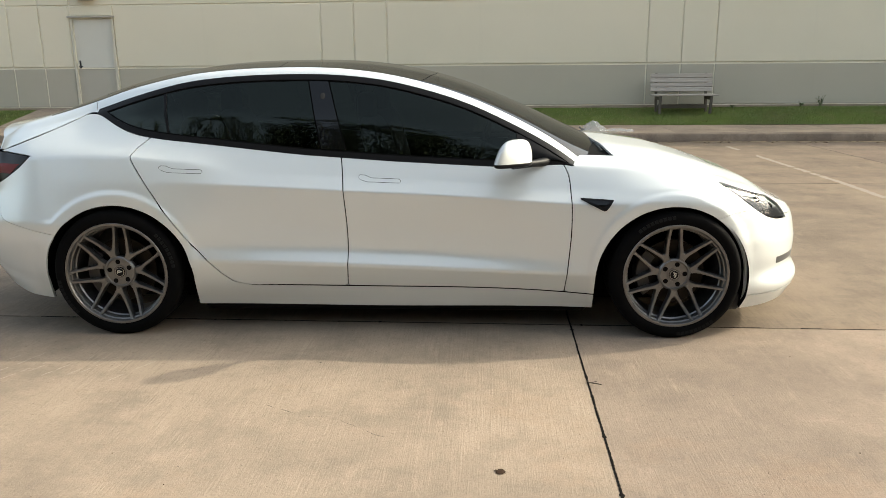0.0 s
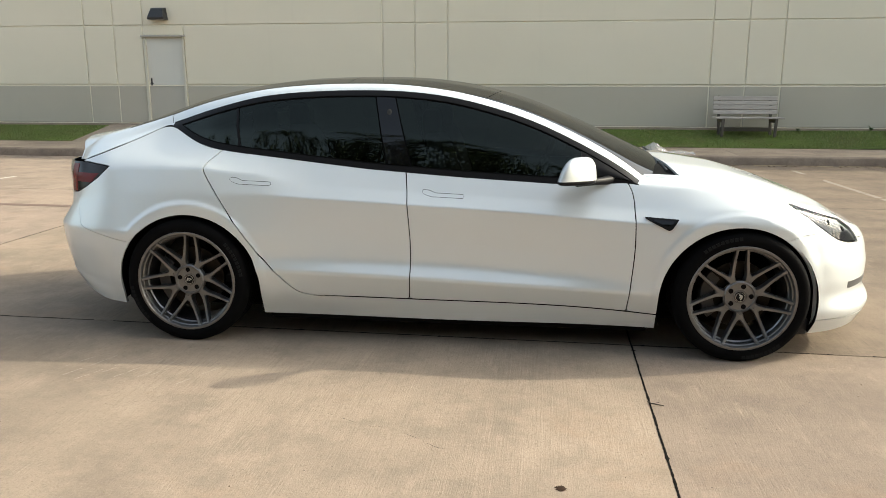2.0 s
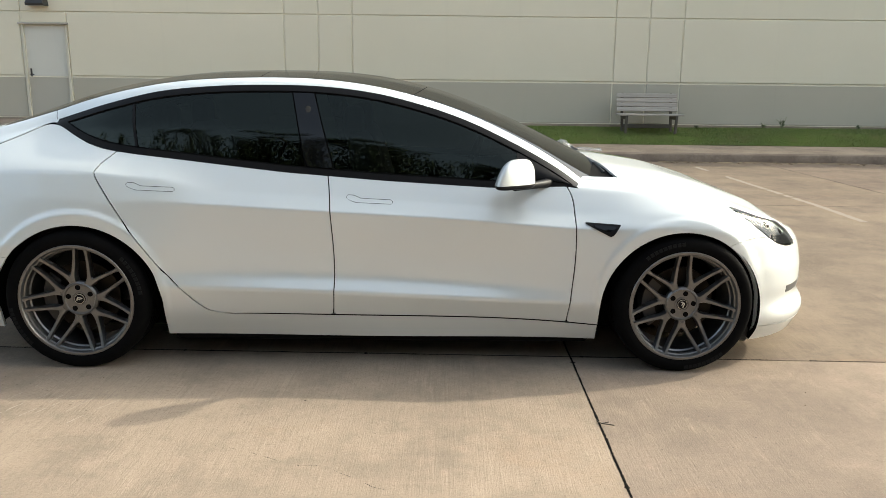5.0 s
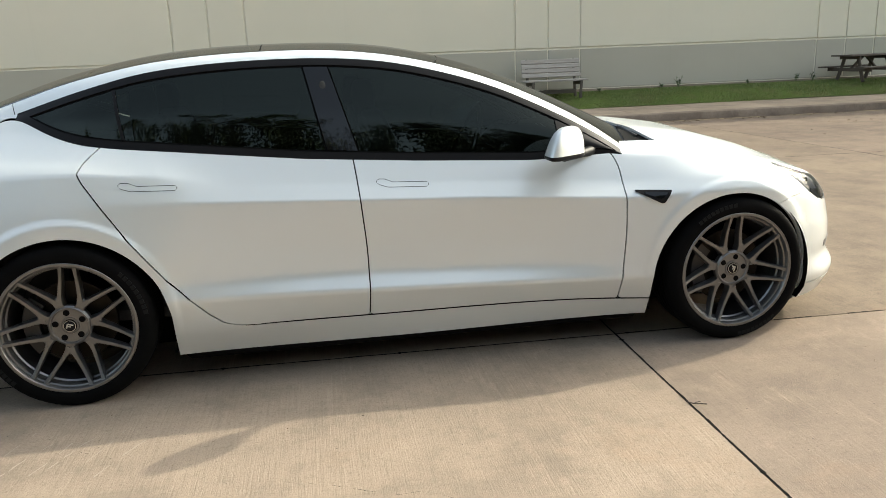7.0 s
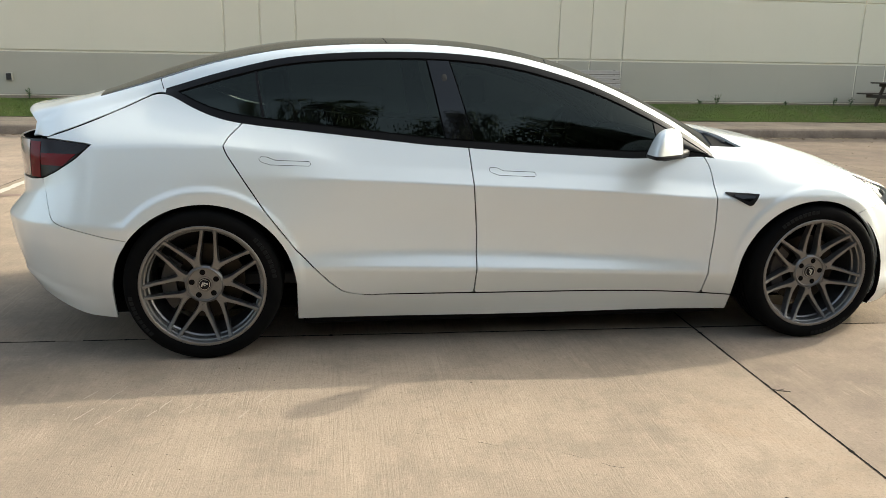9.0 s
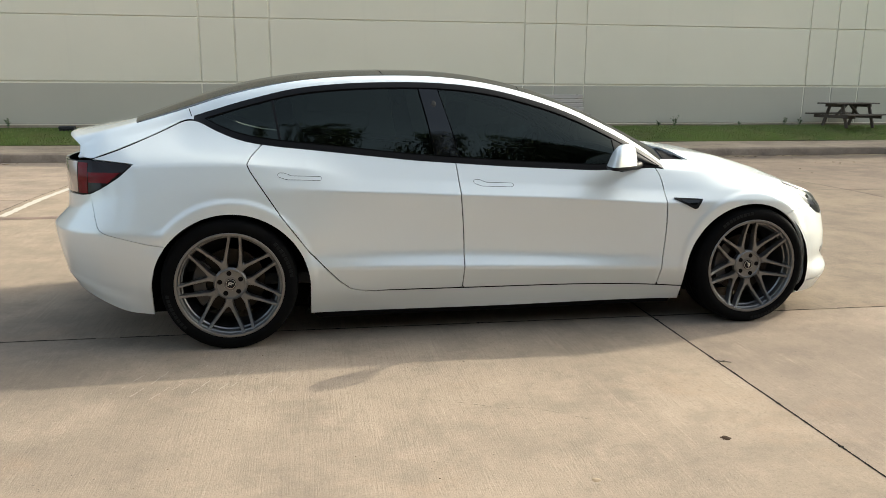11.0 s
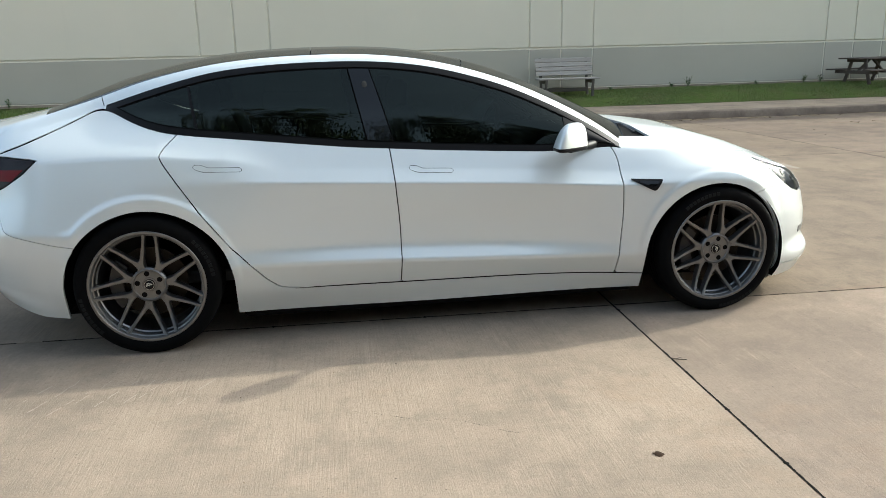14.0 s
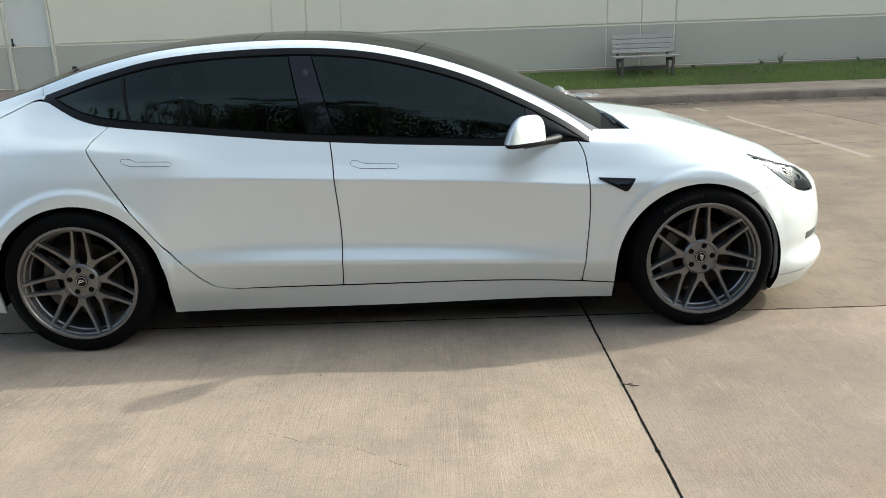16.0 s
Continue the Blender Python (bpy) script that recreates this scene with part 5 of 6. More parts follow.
lamp_x = -8.73
wl = empty("wall_lamp", SB @ pose(lamp_x, WALL_Y, 3.02))
tagged(wl, "dark bronze wall lamp above the grey door", "wall lamp")
hv = [(-0.21, 0.0, 0.145), (0.21, 0.0, 0.145), (0.25, 0.0, -0.10), (-0.25, 0.0, -0.10), (-0.17, -0.13, 0.125), (0.17, -0.13, 0.125), (0.23, -0.24, -0.06), (-0.23, -0.24, -0.06), (-0.23, -0.23, -0.10), (0.23, -0.23, -0.10)]
hv = [(0.86 * a, b, 1.15 * c) for a, b, c in hv]
part_of("housing", mesh("housing", hv, [(0, 1, 5, 4), (4, 5, 6, 7), (7, 6, 9, 8), (8, 9, 2, 3), (0, 4, 7, 8, 3), (1, 2, 9, 6, 5), (0, 3, 2, 1)], DARK_METAL, smooth=25), wl, "dark bronze housing")
part_of("diffuser", mesh("diffuser", *box_data(-0.16, 0.16, -0.19, -0.03, -0.127, -0.116, 0.002), material("unlit_diffuser", (0.4, 0.4, 0.38), 0.3), smooth=0), wl, "unlit lamp glass")

ub = empty("outlet_box", SB @ pose(-7.75, WALL_Y, 0.85))
tagged(ub, "small grey outlet box fixed low on the wall", "outlet box")
part_of("box", mesh("box", *box_data(-0.06, 0.06, -0.07, 0.0, -0.08, 0.08, 0.008), FRAME_TAUPE, smooth=0), ub)
part_of("cover", mesh("cover", *box_data(-0.05, 0.05, -0.085, -0.071, -0.065, 0.07, 0.004), DARK_METAL, smooth=0), ub, "dark hinged cover")

gl = empty("ground_light", SB @ pose(-6.13, WALL_Y - 0.30, 0.385))
tagged(gl, "low dark box lying in the grass at the wall", "ground light")
part_of("body", mesh("body", *box_data(-0.16, 0.16, -0.07, 0.07, 0.0, 0.075, 0.012), BLACK_PLASTIC, smooth=0), gl)
for k in range(4):
    part_of("foot", mesh("foot", *box_data(-0.15 + 0.08 * k, -0.11 + 0.08 * k, -0.08, 0.08, -0.03, -0.001, 0.005), BLACK_PLASTIC, smooth=0), gl)
setting("wall_footing", box_mesh("wall_footing", -60, 60, WALL_Y - 0.02, WALL_Y + 0.02, 0.0, GROUND_WALL + 0.035, WALKWAY, 0.004), "pale concrete footing under the wall", "footing")


# ---- bench and picnic table ----
def plank(name, size, mat, parent, at, label=""):
    x, y, z = (0.5 * a for a in size)
    return part_of(name, mesh(name, *box_data(-x, x, -y, y, -z, z, min(size) * 0.12), mat, smooth=0), parent, label, at)


def bench(at):
    b = empty("bench", at)
    tagged(b, "weathered grey wooden slat bench with dark legs on the grass", "bench")
    for k in range(4):
        plank("back_slat", (1.34, 0.032, 0.088), GREY_WOOD, b, pose(0, 0.19 + 0.026 * k, 0.475 + 0.098 * k, -14, 0, 0.4 * (k % 2)))
    for k in range(4):
        plank("seat_slat", (1.40, 0.098, 0.034), GREY_WOOD, b, pose(0, -0.24 + 0.108 * k, 0.365, 0, 0, 0))
    for x in (-0.54, 0.54):
        plank("front_leg", (0.055, 0.05, 0.39), LEG_WOOD, b, pose(x, -0.25, 0.165, 9, 0, 0))
        plank("back_leg", (0.055, 0.05, 0.86), LEG_WOOD, b, pose(x, 0.225, 0.40, -13, 0, 0))
        plank("rail", (0.05, 0.52, 0.08), LEG_WOOD, b, pose(x, -0.03, 0.306, 0, 0, 0))
    plank("stretcher", (1.05, 0.045, 0.085), LEG_WOOD, b, pose(0, 0.06, 0.115, 0, 0, 0))
    return b


bench(SB @ pose(4.74, 12.84, slope_up(4.74, 12.84) + 0.012))


def picnic_table(at):
    t = empty("picnic_table", at)
    tagged(t, "brown weathered wooden picnic table with attached benches on the grass", "picnic table")
    for k in range(5):
        plank("top_board", (1.72, 0.135, 0.038), TABLE_WOOD, t, pose(0, -0.29 + 0.145 * k, 0.70))
    for s in (-1, 1):
        for k in range(2):
            plank("seat_board", (1.72, 0.135, 0.038), TABLE_WOOD, t, pose(0, s * (0.58 + 0.145 * k), 0.385))
    for x in (-0.52, 0.52):
        plank("top_batten", (0.045, 0.70, 0.085), TABLE_WOOD, t, pose(x, 0, 0.637))
        plank("seat_beam", (0.045, 1.50, 0.095), TABLE_WOOD, t, pose(x, 0, 0.316))
        for s in (-1, 1):
            plank("leg", (0.045, 0.095, 0.74), TABLE_WOOD, t, pose(x + 0.047, s * 0.33, 0.340, s * 19, 0, 0))
            q = math.copysign(1, x)
        plank("brace", (0.62, 0.09, 0.04), TABLE_WOOD, t, pose(x * 0.54, 0, 0.48, 0, 40 * q, 0))
    return t


picnic_table(SB @ pose(12.10, 12.66, slope_up(12.10, 12.66) - 0.004, 0, 0, 11) @ Matrix.Scale(0.82, 4))


# ---- bag, weeds, leaves, twig and marks on the ground ----
def bag_data():
    r = np.random.RandomState(11)
    n, m = 46, 30
    verts = []
    for i in range(n):
        for j in range(m):
            u, v = i / (n - 1), j / (m - 1)
            x = 0.95 * u
            body = 0.21 * math.exp(-((u - 0.20) / 0.20) ** 2) + 0.045 * math.exp(-((u - 0.70) / 0.25) ** 2)
            prof = math.sin(math.pi * v)
            y = (v - 0.5) * (0.42 - 0.20 * u)
            crease = noise.noise(Vector((u * 9, v * 5, 1))) * 0.05 + abs(noise.noise(Vector((u * 21, v * 13, 4)))) * 0.035
            verts.append((x, y + 0.6 * crease, max(0.0, prof * (body + crease * prof)) + 0.002))
    return verts, grid_faces(n, m)


bag = new("plastic_bag", mesh("plastic_bag", *bag_data(), PLASTIC_BAG, smooth=60))
bag.matrix_basis = SB @ pose(2.28, 10.22, 0.152)
tagged(bag, "crumpled translucent white plastic bag lying on the sidewalk", "plastic bag")


def weed_data(seed, h):
    r = np.random.RandomState(seed)
    datas = []
    for k in range(5):
        a, lean = r.uniform(0, 6.28), r.uniform(0.1, 0.45)
        hh = h * r.uniform(0.6, 1.0)
        pts = [(lean * hh * f * math.cos(a), lean * hh * f * math.sin(a), hh * f) for f in (0, 0.35, 0.7, 1.0)]
        datas.append(tube_data(pts, [0.006, 0.005, 0.004, 0.002], 5))
        for q in range(9):
            f = r.uniform(0.2, 1.0)
            c = Vector((lean * hh * f * math.cos(a), lean * hh * f * math.sin(a), hh * f))
            b, up, ln, w = r.uniform(0, 6.28), r.uniform(-0.2, 0.8), r.uniform(0.04, 0.10), r.uniform(0.010, 0.02)
            d = Vector((math.cos(b), math.sin(b), up)).normalized()
            sd = d.cross(Vector((0, 0, 1))).normalized() * w
            v = [tuple(c), tuple(c + d * ln * 0.5 + sd), tuple(c + d * ln), tuple(c + d * ln * 0.5 - sd)]
            datas.append((v, [(0, 1, 2, 3)]))
    return joined(*datas)


for k, (x, h) in enumerate(((7.87, 0.26), (10.82, 0.22), (11.26, 0.20), (-7.36, 0.22), (9.6, 0.08), (5.95, 0.08), (7.45, 0.09))):
    wd = new("weed", mesh("weed", *weed_data(20 + k, h), WEED, smooth=0))
    wd.matrix_basis = SB @ pose(x, WALL_Y - 0.14, slope_up(x, WALL_Y - 0.14) - 0.01, 0, 0, 40 * k)
    tagged(wd, "leafy green weed growing at the foot of the wall", "weed", "weeds along the wall")


def litter_data():
    r = np.random.RandomState(3)
    datas = []
    spots = [(r.uniform(3.4, 9.9), KERB_Y - abs(r.normal(0.05, 0.12)) - 0.03) for _ in range(130)] + [(r.uniform(6.5, 9.9), r.uniform(6.5, 9.6)) for _ in range(16)] + [(r.uniform(-12, -6), KERB_Y - abs(r.normal(0.1, 0.15)) - 0.05) for _ in range(40)]
    spots += [(r.uniform(-4, 3), r.uniform(-3.4, -1.0)) for _ in range(40)]
    for x, y in spots:
        s = r.uniform(0.012, 0.04) if y > 0 else r.uniform(0.0015, 0.004)
        a = r.uniform(0, 6.28)
        v = [(x + s * rr * math.cos(a + t), y + s * 0.6 * rr * math.sin(a + t), 0.003 + r.uniform(0, 0.3) * s) for t, rr in zip(np.linspace(0, 6.28, 7)[:-1], r.uniform(0.6, 1.0, 6))]
        datas.append((v + [(p[0], p[1], 0.001) for p in v], [(0, 1, 2, 3, 4, 5)] + [(i, (i + 1) % 6, 6 + (i + 1) % 6, 6 + i) for i in range(6)]))
    return joined(*datas)


litter = new("fallen_leaves", mesh("fallen_leaves", *litter_data(), DRY_LEAF, smooth=0))
litter.matrix_basis = S
settled(litter)
tagged(litter, "dry brown leaves and crumbs lying on the concrete", "leaves", "", "stuff")

twig = new("twig", mesh("twig", *joined(tube_data([(-0.012, 0.030, 0.004), (0.0, 0.0, 0.008), (0.050, -0.014, 0.006)], 0.0022, 6), tube_data([(0.0, 0.0, 0.008), (0.030, -0.001, 0.014)], 0.0014, 6)), BARK))
twig.matrix_basis = pose(0.925, -1.49, 0.0)
tagged(twig, "thin dry twig lying by the slab joint", "twig")


def blot(name, x, y, size, seed, mat, label):
    r = np.random.RandomState(seed)
    n = 26
    rim = [(size * (0.55 + 0.50 * r.rand()) * math.cos(2 * math.pi * k / n), size * 0.72 * (0.7 + 0.4 * r.rand()) * math.sin(2 * math.pi * k / n)) for k in range(n)]
    verts = [(a, b, 0.0012) for a, b in rim] + [(0.55 * a, 0.55 * b, 0.003) for a, b in rim] + [(0, 0, 0.0035)]
    faces = [(k, (k + 1) % n, n + (k + 1) % n, n + k) for k in range(n)] + [(n + k, n + (k + 1) % n, 2 * n) for k in range(n)]
    ob = new(name, mesh(name, verts, faces, mat))
    ob.matrix_basis = pose(x, y, 0.0005)
    return tagged(ob, label, "spot")


TAR = material("tar_spot", (0.035, 0.022, 0.015), 0.95, 0.0, Specular_IOR_Level=0.05)
RUST = material("pale_brown_stain", (0.22, 0.16, 0.10), 0.85)
blot("tar_spot", 0.497, -2.256, 0.027, 1, TAR, "small dark tar spot on the concrete")
blot("stain_spot", -0.126, -2.475, 0.022, 2, RUST, "small brown stain on the concrete")


# ---- trees across the lot, seen only as reflections in the windows ----
def tree(at, seed, height):
    r = np.random.RandomState(seed)
    root = empty("tree", at)
    tagged(root, "spring tree with thin branches and sparse green leaves", "tree", "trees across the lot")
    wood, tips = [], []

    def limb(p, d, length, rad, level):
        pts, q = [tuple(p)], Vector(p)
        way = Vector(d)
        for _ in range(4):
            way = (way + Vector((r.normal(0, 0.16), r.normal(0, 0.16), r.normal(0.05, 0.10)))).normalized()
            q = q + way * length / 4
            pts.append(tuple(q))
        wood.append(tube_data(pts, [rad * (1 - 0.16 * k) for k in range(5)], 7 if level < 2 else 4))
        if level >= 2:
            tips.extend(pts[1:])
        if level < 4:
            for k in range(4 if level else 7):
                f = r.uniform(0.35, 1.0)
                i = min(3, int(f * 4))
                b = Vector(pts[i]).lerp(Vector(pts[i + 1]), f * 4 - i if f < 1 else 1.0)
                side = Vector((r.normal(), r.normal(), r.uniform(-0.05, 0.9))).normalized()
                limb(b, (way * 0.45 + side).normalized(), length * r.uniform(0.48, 0.68), rad * 0.42, level + 1)
    limb(Vector((0, 0, -0.1)), (0, 0, 1), height * 0.50, height * 0.020, 0)
    part_of("trunk", mesh("trunk", *joined(*wood), BARK, smooth=60), root)
    verts, faces = [], []
    tips = np.array(tips)
    for c in tips[r.choice(len(tips), 42000)]:
        o = c + r.normal(0, 0.16, 3)
        d, e = Vector(r.normal(0, 1, 3)).normalized(), Vector(r.normal(0, 1, 3)).normalized()
        s = r.uniform(0.035, 0.075)
        e = d.cross(e).normalized() * s * 0.5
        d = d * s
        k = len(verts)
        o = Vector(o)
        verts += [tuple(o - d), tuple(o + e), tuple(o + d), tuple(o - e)]
        faces.append((k, k + 1, k + 2, k + 3))
    part_of("crown", mesh("crown", verts, faces, FOLIAGE, smooth=0), root)
    return root


kinds = [tree(pose(-3.0, -17.5, 0), 31, 12.4), tree(pose(3.5, -18.0, 0, 0, 0, 60), 47, 11.0), tree(pose(9.5, -17.0, 0, 0, 0, 30), 53, 13.4)]
rr = np.random.RandomState(9)
for k, x in enumerate((-30, -25.5, -21, -16.5, -12.5, -8, 15.5, 20, 25, 30, -0.2, 6.4)):
    copy_thing(kinds[k % 3], pose(x + rr.uniform(-0.8, 0.8), -18.5 + rr.uniform(-2.2, 1.2), 0, 0, 0, rr.uniform(0, 360)))


def hedge_data():
    r = np.random.RandomState(77)
    verts, faces = [], []
    for _ in range(150000):
        x = r.uniform(-40, 40)
        top = 6.2 + 1.8 * noise.noise(Vector((x * 0.35, 0, 0))) + 1.0 * noise.noise(Vector((x * 1.3, 5, 0)))
        o = Vector((x, -20.5 + r.normal(0, 0.7), r.uniform(0.0, 1) ** 0.8 * top))
        d, e = Vector(r.normal(0, 1, 3)).normalized(), Vector(r.normal(0, 1, 3)).normalized()
        s = r.uniform(0.06, 0.14)
        e = d.cross(e).normalized() * s * 0.7
        d = d * s
        k = len(verts)
        verts += [tuple(o - d), tuple(o + e), tuple(o + d), tuple(o - e)]
        faces.append((k, k + 1, k + 2, k + 3))
    return verts, faces


hedge = new("shrubs", mesh("shrubs", *hedge_data(), FOLIAGE, smooth=0))
tagged(hedge, "dense dark green shrubs along the far lot edge", "shrubs", "", "stuff")

# ---- painted lines on the lot ----
def stripe(name, x0, x1, y0, y1, mat, label, seed):
    """A worn painted line, broken along its edges."""
    r = np.random.RandomState(seed)
    n = max(8, int(max(x1 - x0, y1 - y0) / 0.06))
    verts = []
    for i in range(n + 1):
        f = i / n
        w0, w1 = r.uniform(0, 0.18), r.uniform(0, 0.18)
        if y1 - y0 > x1 - x0:
            y, w = y0 + f * (y1 - y0), x1 - x0
            verts += [(x0 + w * w0, y, 0.004), (x1 - w * w1, y, 0.004)]
        else:
            x, w = x0 + f * (x1 - x0), y1 - y0
            verts += [(x, y0 + w * w0, 0.004), (x, y1 - w * w1, 0.004)]
    faces = [(2 * i, 2 * i + 1, 2 * i + 3, 2 * i + 2) for i in range(n) if r.rand() > 0.05]
    return settled(setting(name, mesh(name, verts, faces, mat, smooth=0), label, "line"))


for k, x in enumerate((-9.9, -7.3, -4.0, -1.1, 1.75, 4.6)):
    stripe("parking_line", x - 0.05, x + 0.05, 3.3, 8.9, FADED_WHITE if x < 0 else FAINT_WHITE, "worn white parking line on the concrete" if x < 0 else "parking line worn to a faint pale trace", 60 + k)
stripe("fire_lane_line", -20, 1.2, 3.12, 3.26, FADED_RED, "faded red line on the concrete", 80)

# ---- pieces of the wall and of the lot ----
setting("trim", mesh("trim", [(-60, WALL_Y + 0.001, BELT - 0.034), (60, WALL_Y + 0.001, BELT - 0.034), (60, WALL_Y + 0.0125, BELT - 0.012), (-60, WALL_Y + 0.0125, BELT - 0.012)], [(0, 1, 2, 3)], CREAM, smooth=0), "pale sloped reveal between the wall's two colours", "trim")
cols = []
k0, k1 = int((-60 - JOINT0) // PERIOD), int((60 - JOINT0) // PERIOD) + 1
for k in range(k0, k1):
    c = JOINT0 + k * PERIOD
    cols += [(c - SIDE, c), (c, c + SIDE), (c + SIDE, c + PERIOD - SIDE)]
rows_z = [(GROUND_WALL + 0.045, BELT - 0.022, TAUPE), (BELT, UPPER, CREAM), (UPPER, 4.20, CREAM), (4.20, 5.85, CREAM), (5.85, WALL_TOP - 0.02, CREAM)]
shared = {}
for x0, x1 in cols:
    for z0, z1, mat in rows_z:
        spans = [(x0, x1, z0, z1)]
        if x0 < DOOR_R + 0.07 and x1 > DOOR_L - 0.07 and z0 < DOOR_TOP:
            spans = [(x0, DOOR_L - 0.068, z0, z1), (DOOR_R + 0.068, x1, z0, z1), (max(x0, DOOR_L - 0.068), min(x1, DOOR_R + 0.068), max(z0, DOOR_TOP + 0.058), z1)]
        for a, b, c, d in spans:
            if b - a < 0.05 or d - c < 0.05:
                continue
            key = (round(b - a, 3), round(c, 3), round(d, 3))
            if key not in shared:
                gx, gz = 0.013, 0.010
                shared[key] = mesh("wall_panel", *box_data(gx, b - a - gx, WALL_Y - (0.012 if mat is CREAM else 0.0), WALL_Y + 0.022, c + gz, d - gz, 0.009), mat, smooth=0)
            part_of("wall_panel", shared[key], wall, "", pose(a, 0, 0))

SLAB, SLAB_X, SLAB_Y, GAP = 5.085, 0.96, -0.67, 0.0036
slab_mesh = {}
slab_random = random.Random(5)
for i in range(-7, 7):
    for j in range(-7, 3):
        x0, y0 = SLAB_X + i * SLAB, SLAB_Y + j * SLAB
        x1, y1 = x0 + SLAB, min(y0 + SLAB, KERB_Y + 0.05)
        key = round(y1 - y0, 3)
        if y1 - y0 < 0.1:
            continue
        if key not in slab_mesh:
            slab_mesh[key] = mesh("concrete_slab", *box_data(GAP, SLAB - GAP, GAP, y1 - y0 - GAP, -0.10, 0.0, 0.0015), CONCRETE, smooth=0)
        slab = part_of("concrete_slab", slab_mesh[key] if y0 < FALL_FROM - 0.1 else slab_mesh[key].copy(), ground, "", pose(x0, y0, 0))
        if y0 > FALL_FROM - 0.1:
            settled(slab, S @ slab.matrix_basis)
        # tone goes by place: fullest at i < 0, darkest at i, j >= 0
        shade = slab_random.uniform(0.96, 1.0) if i < 0 else slab_random.uniform(0.90, 0.94) if j < 0 else slab_random.uniform(0.66, 0.71)
        slab.color = (shade, shade * slab_random.uniform(0.98, 1.0), shade * slab_random.uniform(0.96, 1.0), 1.0)

for x in np.arange(-34, 12, 1.52):
    part_of("walk_slab", mesh("walk_slab", *box_data(x + 0.004, min(x + 1.52, KERB_X + 1.95) - 0.004, KERB_Y + 0.172, WALK_END, 0.0, KERB_H, 0.004), WALKWAY, smooth=0), pave)
for y in np.arange(-6, 9.5, 1.52):
    part_of("walk_slab", mesh("walk_slab", *box_data(KERB_X + 0.172, KERB_X + 1.95, y + 0.004, min(y + 1.52, KERB_Y + 0.168) - 0.004, 0.0, KERB_H, 0.004), WALKWAY, smooth=0), pave)


def crumbled(name, a, b, across, seed, gaps, label):
    """A ragged dark line of dirt and broken edge along a slab joint, from a to b."""
    r = np.random.RandomState(seed)
    n = int(abs(b - a) / 0.012)
    verts, faces = [], []
    for i in range(n + 1):
        u = a + (b - a) * i / n
        w = 0.0030 + 0.0032 * max(0, noise.noise(Vector((u * 9, seed, 0)))) + 0.0025 * r.rand() + (0.010 * r.rand() if r.rand() > 0.975 else 0)
        v = 0.003 * noise.noise(Vector((u * 6, seed, 7)))
        verts += [(u, v - w, 0.001), (u, v + w, 0.001)] if across else [(v - w, u, 0.001), (v + w, u, 0.001)]
        if i and (not gaps or noise.noise(Vector((u * 3.1, seed, 3))) > -0.32):
            faces.append((2 * i - 2, 2 * i - 1, 2 * i + 1, 2 * i))
    return setting(name, mesh(name, verts, faces, JOINT_DIRT, smooth=0), label, "joint")


JOINT_DIRT = material("dark_joint_dirt", (0.006, 0.005, 0.0045), 0.95, 0.0, Specular_IOR_Level=0.05)
for k, x in enumerate((SLAB_X - SLAB, SLAB_X, SLAB_X + SLAB)):
    line = crumbled("slab_joint", -8.0, 9.8, False, 20 + k, False, "ragged dark joint between concrete slabs")
    line.matrix_basis = S @ pose(x, 0, 0)
    settled(line)
for k, y in enumerate((SLAB_Y, SLAB_Y + SLAB)):
    line = crumbled("slab_joint", -9.0, 12.0, True, 40 + k, True, "thin dirt-filled joint between concrete slabs")
    line.matrix_basis = S @ pose(0, y, 0)
    settled(line)


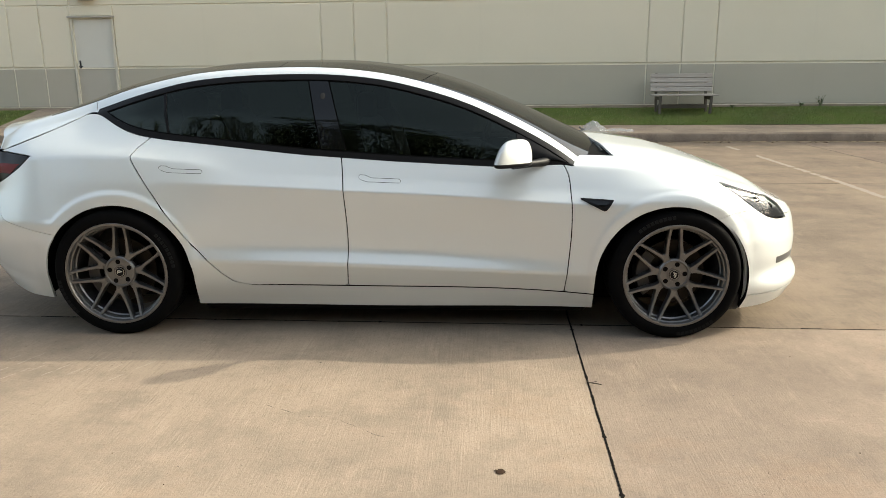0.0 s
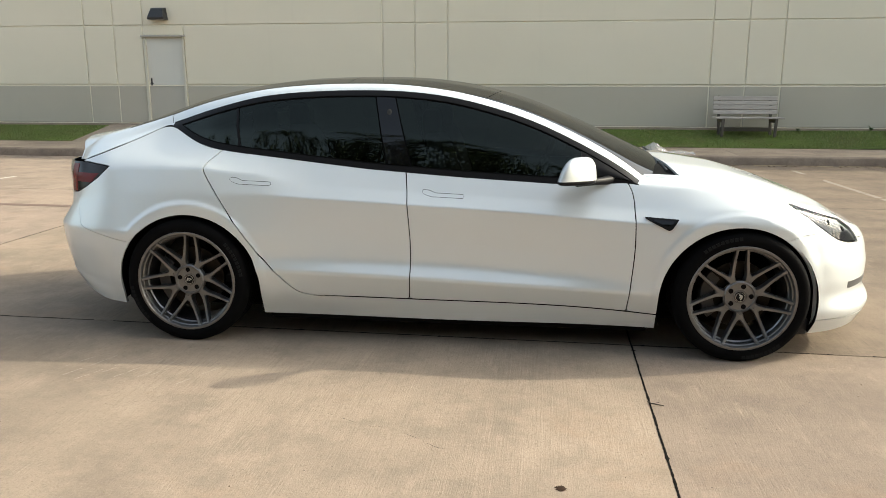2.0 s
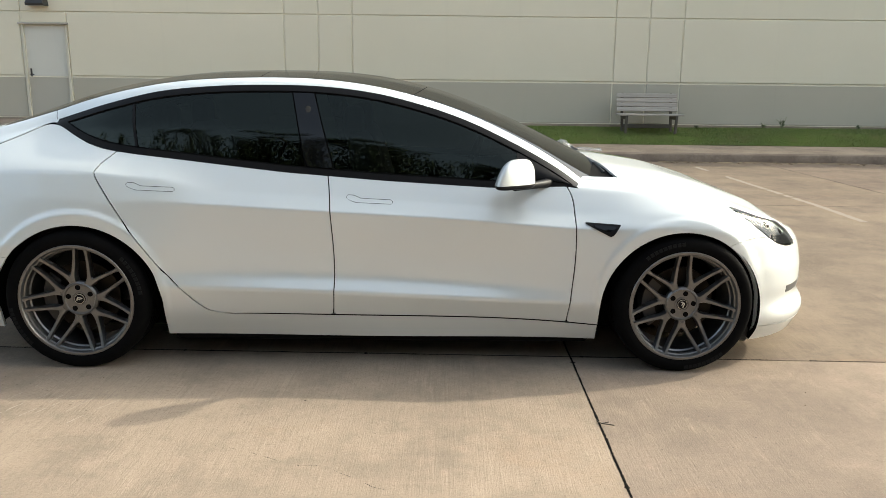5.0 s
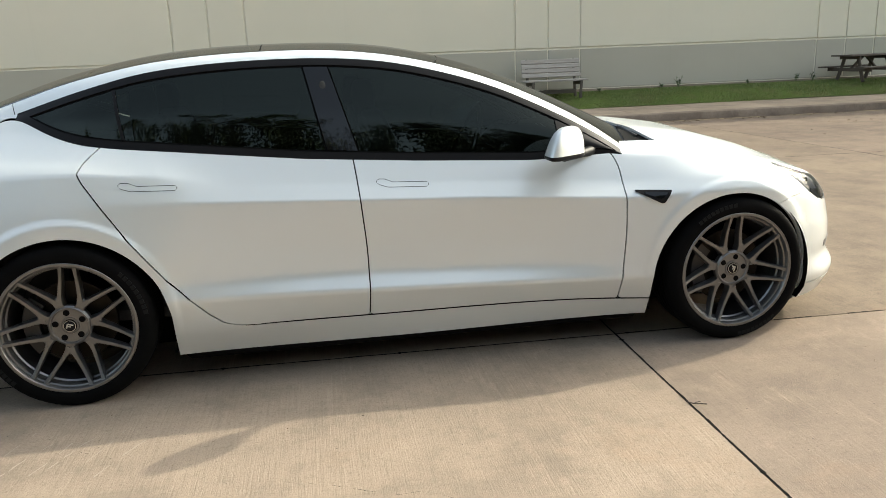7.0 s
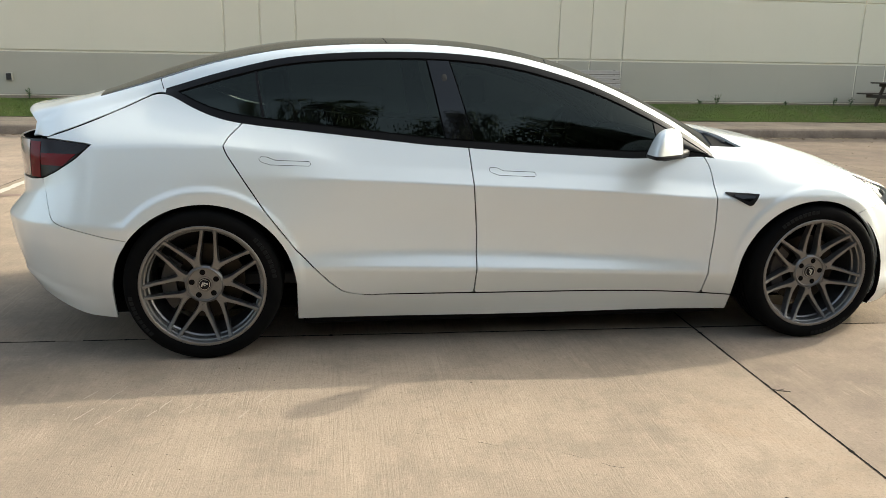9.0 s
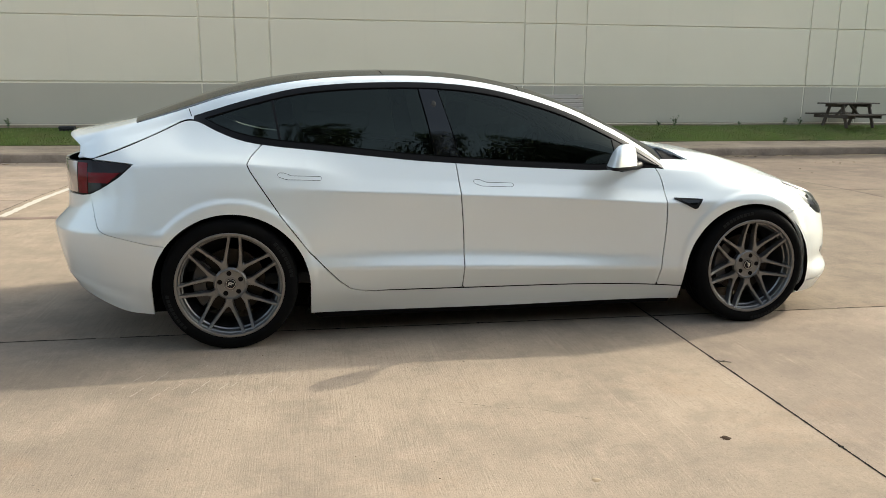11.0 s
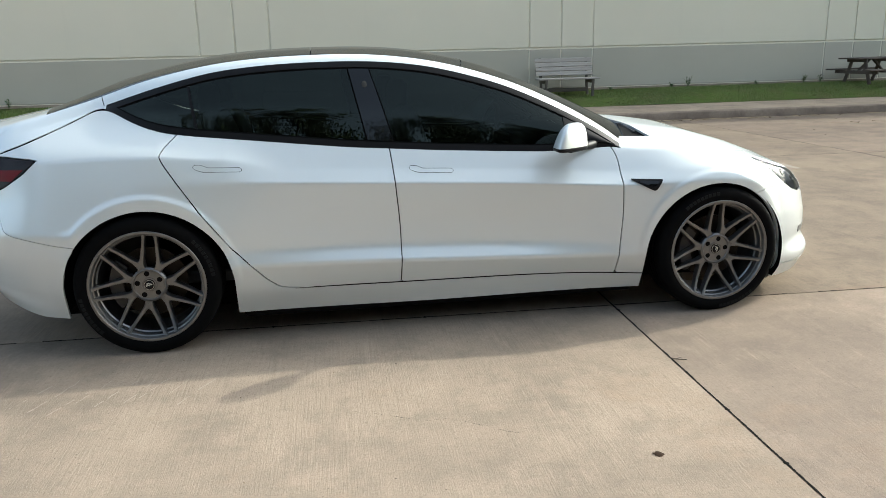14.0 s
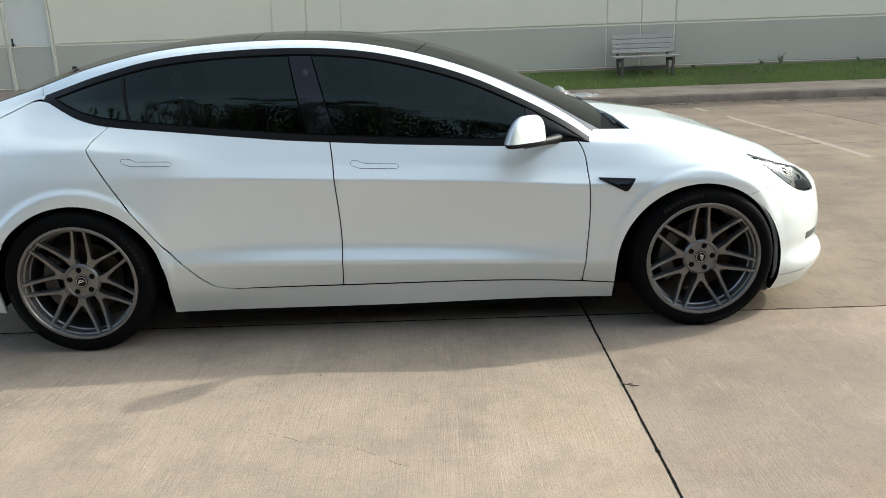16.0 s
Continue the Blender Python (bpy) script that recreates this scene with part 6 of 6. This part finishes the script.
def drift(name, x0, x1, seed, label):
    """A thin broken drift of sand along the foot of the kerb."""
    r = np.random.RandomState(seed)
    n = int((x1 - x0) / 0.05)
    verts, faces = [], []
    for i in range(n + 1):
        x = x0 + (x1 - x0) * i / n
        w = max(0.0, 0.05 + 0.12 * noise.noise(Vector((x * 0.9, seed, 0))) + 0.05 * noise.noise(Vector((x * 4, seed, 2)))) + 0.10 * max(0, x - x1 + 0.8) + 0.006 * r.rand()
        verts += [(x, KERB_Y - 0.002, 0.006), (x, KERB_Y - 0.004 - 0.5 * w, 0.005), (x, KERB_Y - 0.006 - w, 0.001)]
        if i and w > 0.03:
            k = 3 * i
            faces += [(k - 3, k - 2, k + 1, k), (k - 2, k - 1, k + 2, k + 1)]
    return setting(name, mesh(name, verts, faces, SAND, smooth=30), label, "sand")


SAND = concrete_material("pale_sand", (0.34, 0.265, 0.165), (0.26, 0.20, 0.125), (0.18, 0.14, 0.09), False)
drift("sand_drift", 4.2, KERB_X - 0.05, 12, "pale sand washed against the foot of the kerb")


def hairline(name, points, width, seed, mat, label):
    """A thin broken mark on the concrete along points, wandering a little."""
    r = np.random.RandomState(seed)
    verts, faces = [], []
    for (x0, y0), (x1, y1) in zip(points, points[1:]):
        n = max(3, int(math.hypot(x1 - x0, y1 - y0) / 0.008))
        d = Vector((x1 - x0, y1 - y0)).normalized()
        for i in range(n):
            f = i / n
            o = 0.006 * noise.noise(Vector((x0 + f * (x1 - x0), y0 + f * (y1 - y0), seed)) * 22)
            w = width * r.uniform(0.3, 1.0)
            c = Vector((x0 + f * (x1 - x0) - d.y * o, y0 + f * (y1 - y0) + d.x * o))
            verts += [(c.x + d.y * w, c.y - d.x * w, 0.0008), (c.x - d.y * w, c.y + d.x * w, 0.0008)]
    k = len(verts) // 2
    faces = [(2 * i, 2 * i + 1, 2 * i + 3, 2 * i + 2) for i in range(k - 1) if noise.noise(Vector((i * 0.11, seed, 2))) > -0.05]
    ob = new(name, mesh(name, verts, faces, mat, smooth=0))
    return tagged(ob, label, "crack", "", "structure")


hairline("hairline_crack", [(-0.60, -1.69), (-0.497, -1.72), (-0.357, -1.798), (-0.253, -1.848), (-0.188, -1.84), (-0.124, -1.875), (0.02, -1.99), (0.12, -2.03)], 0.0010, 3, JOINT_DIRT, "fine broken crack in the concrete slab")
SCUFF = finish(material("pale_scuff", (0.298, 0.240, 0.188), 0.9))
for k in range(9):
    x, y = -1.92 + 0.085 * (k % 5) + 0.42 * (k // 5), -1.40 - 0.05 * (k % 3)
    way = [(x, y), (x + 0.07, y + 0.14), (x + 0.13, y + 0.24 + 0.06 * (k % 2))]
    hairline("scuff", way, 0.0040 - 0.0004 * (k % 4), 30 + k, SCUFF, "pale scuff mark on the concrete")
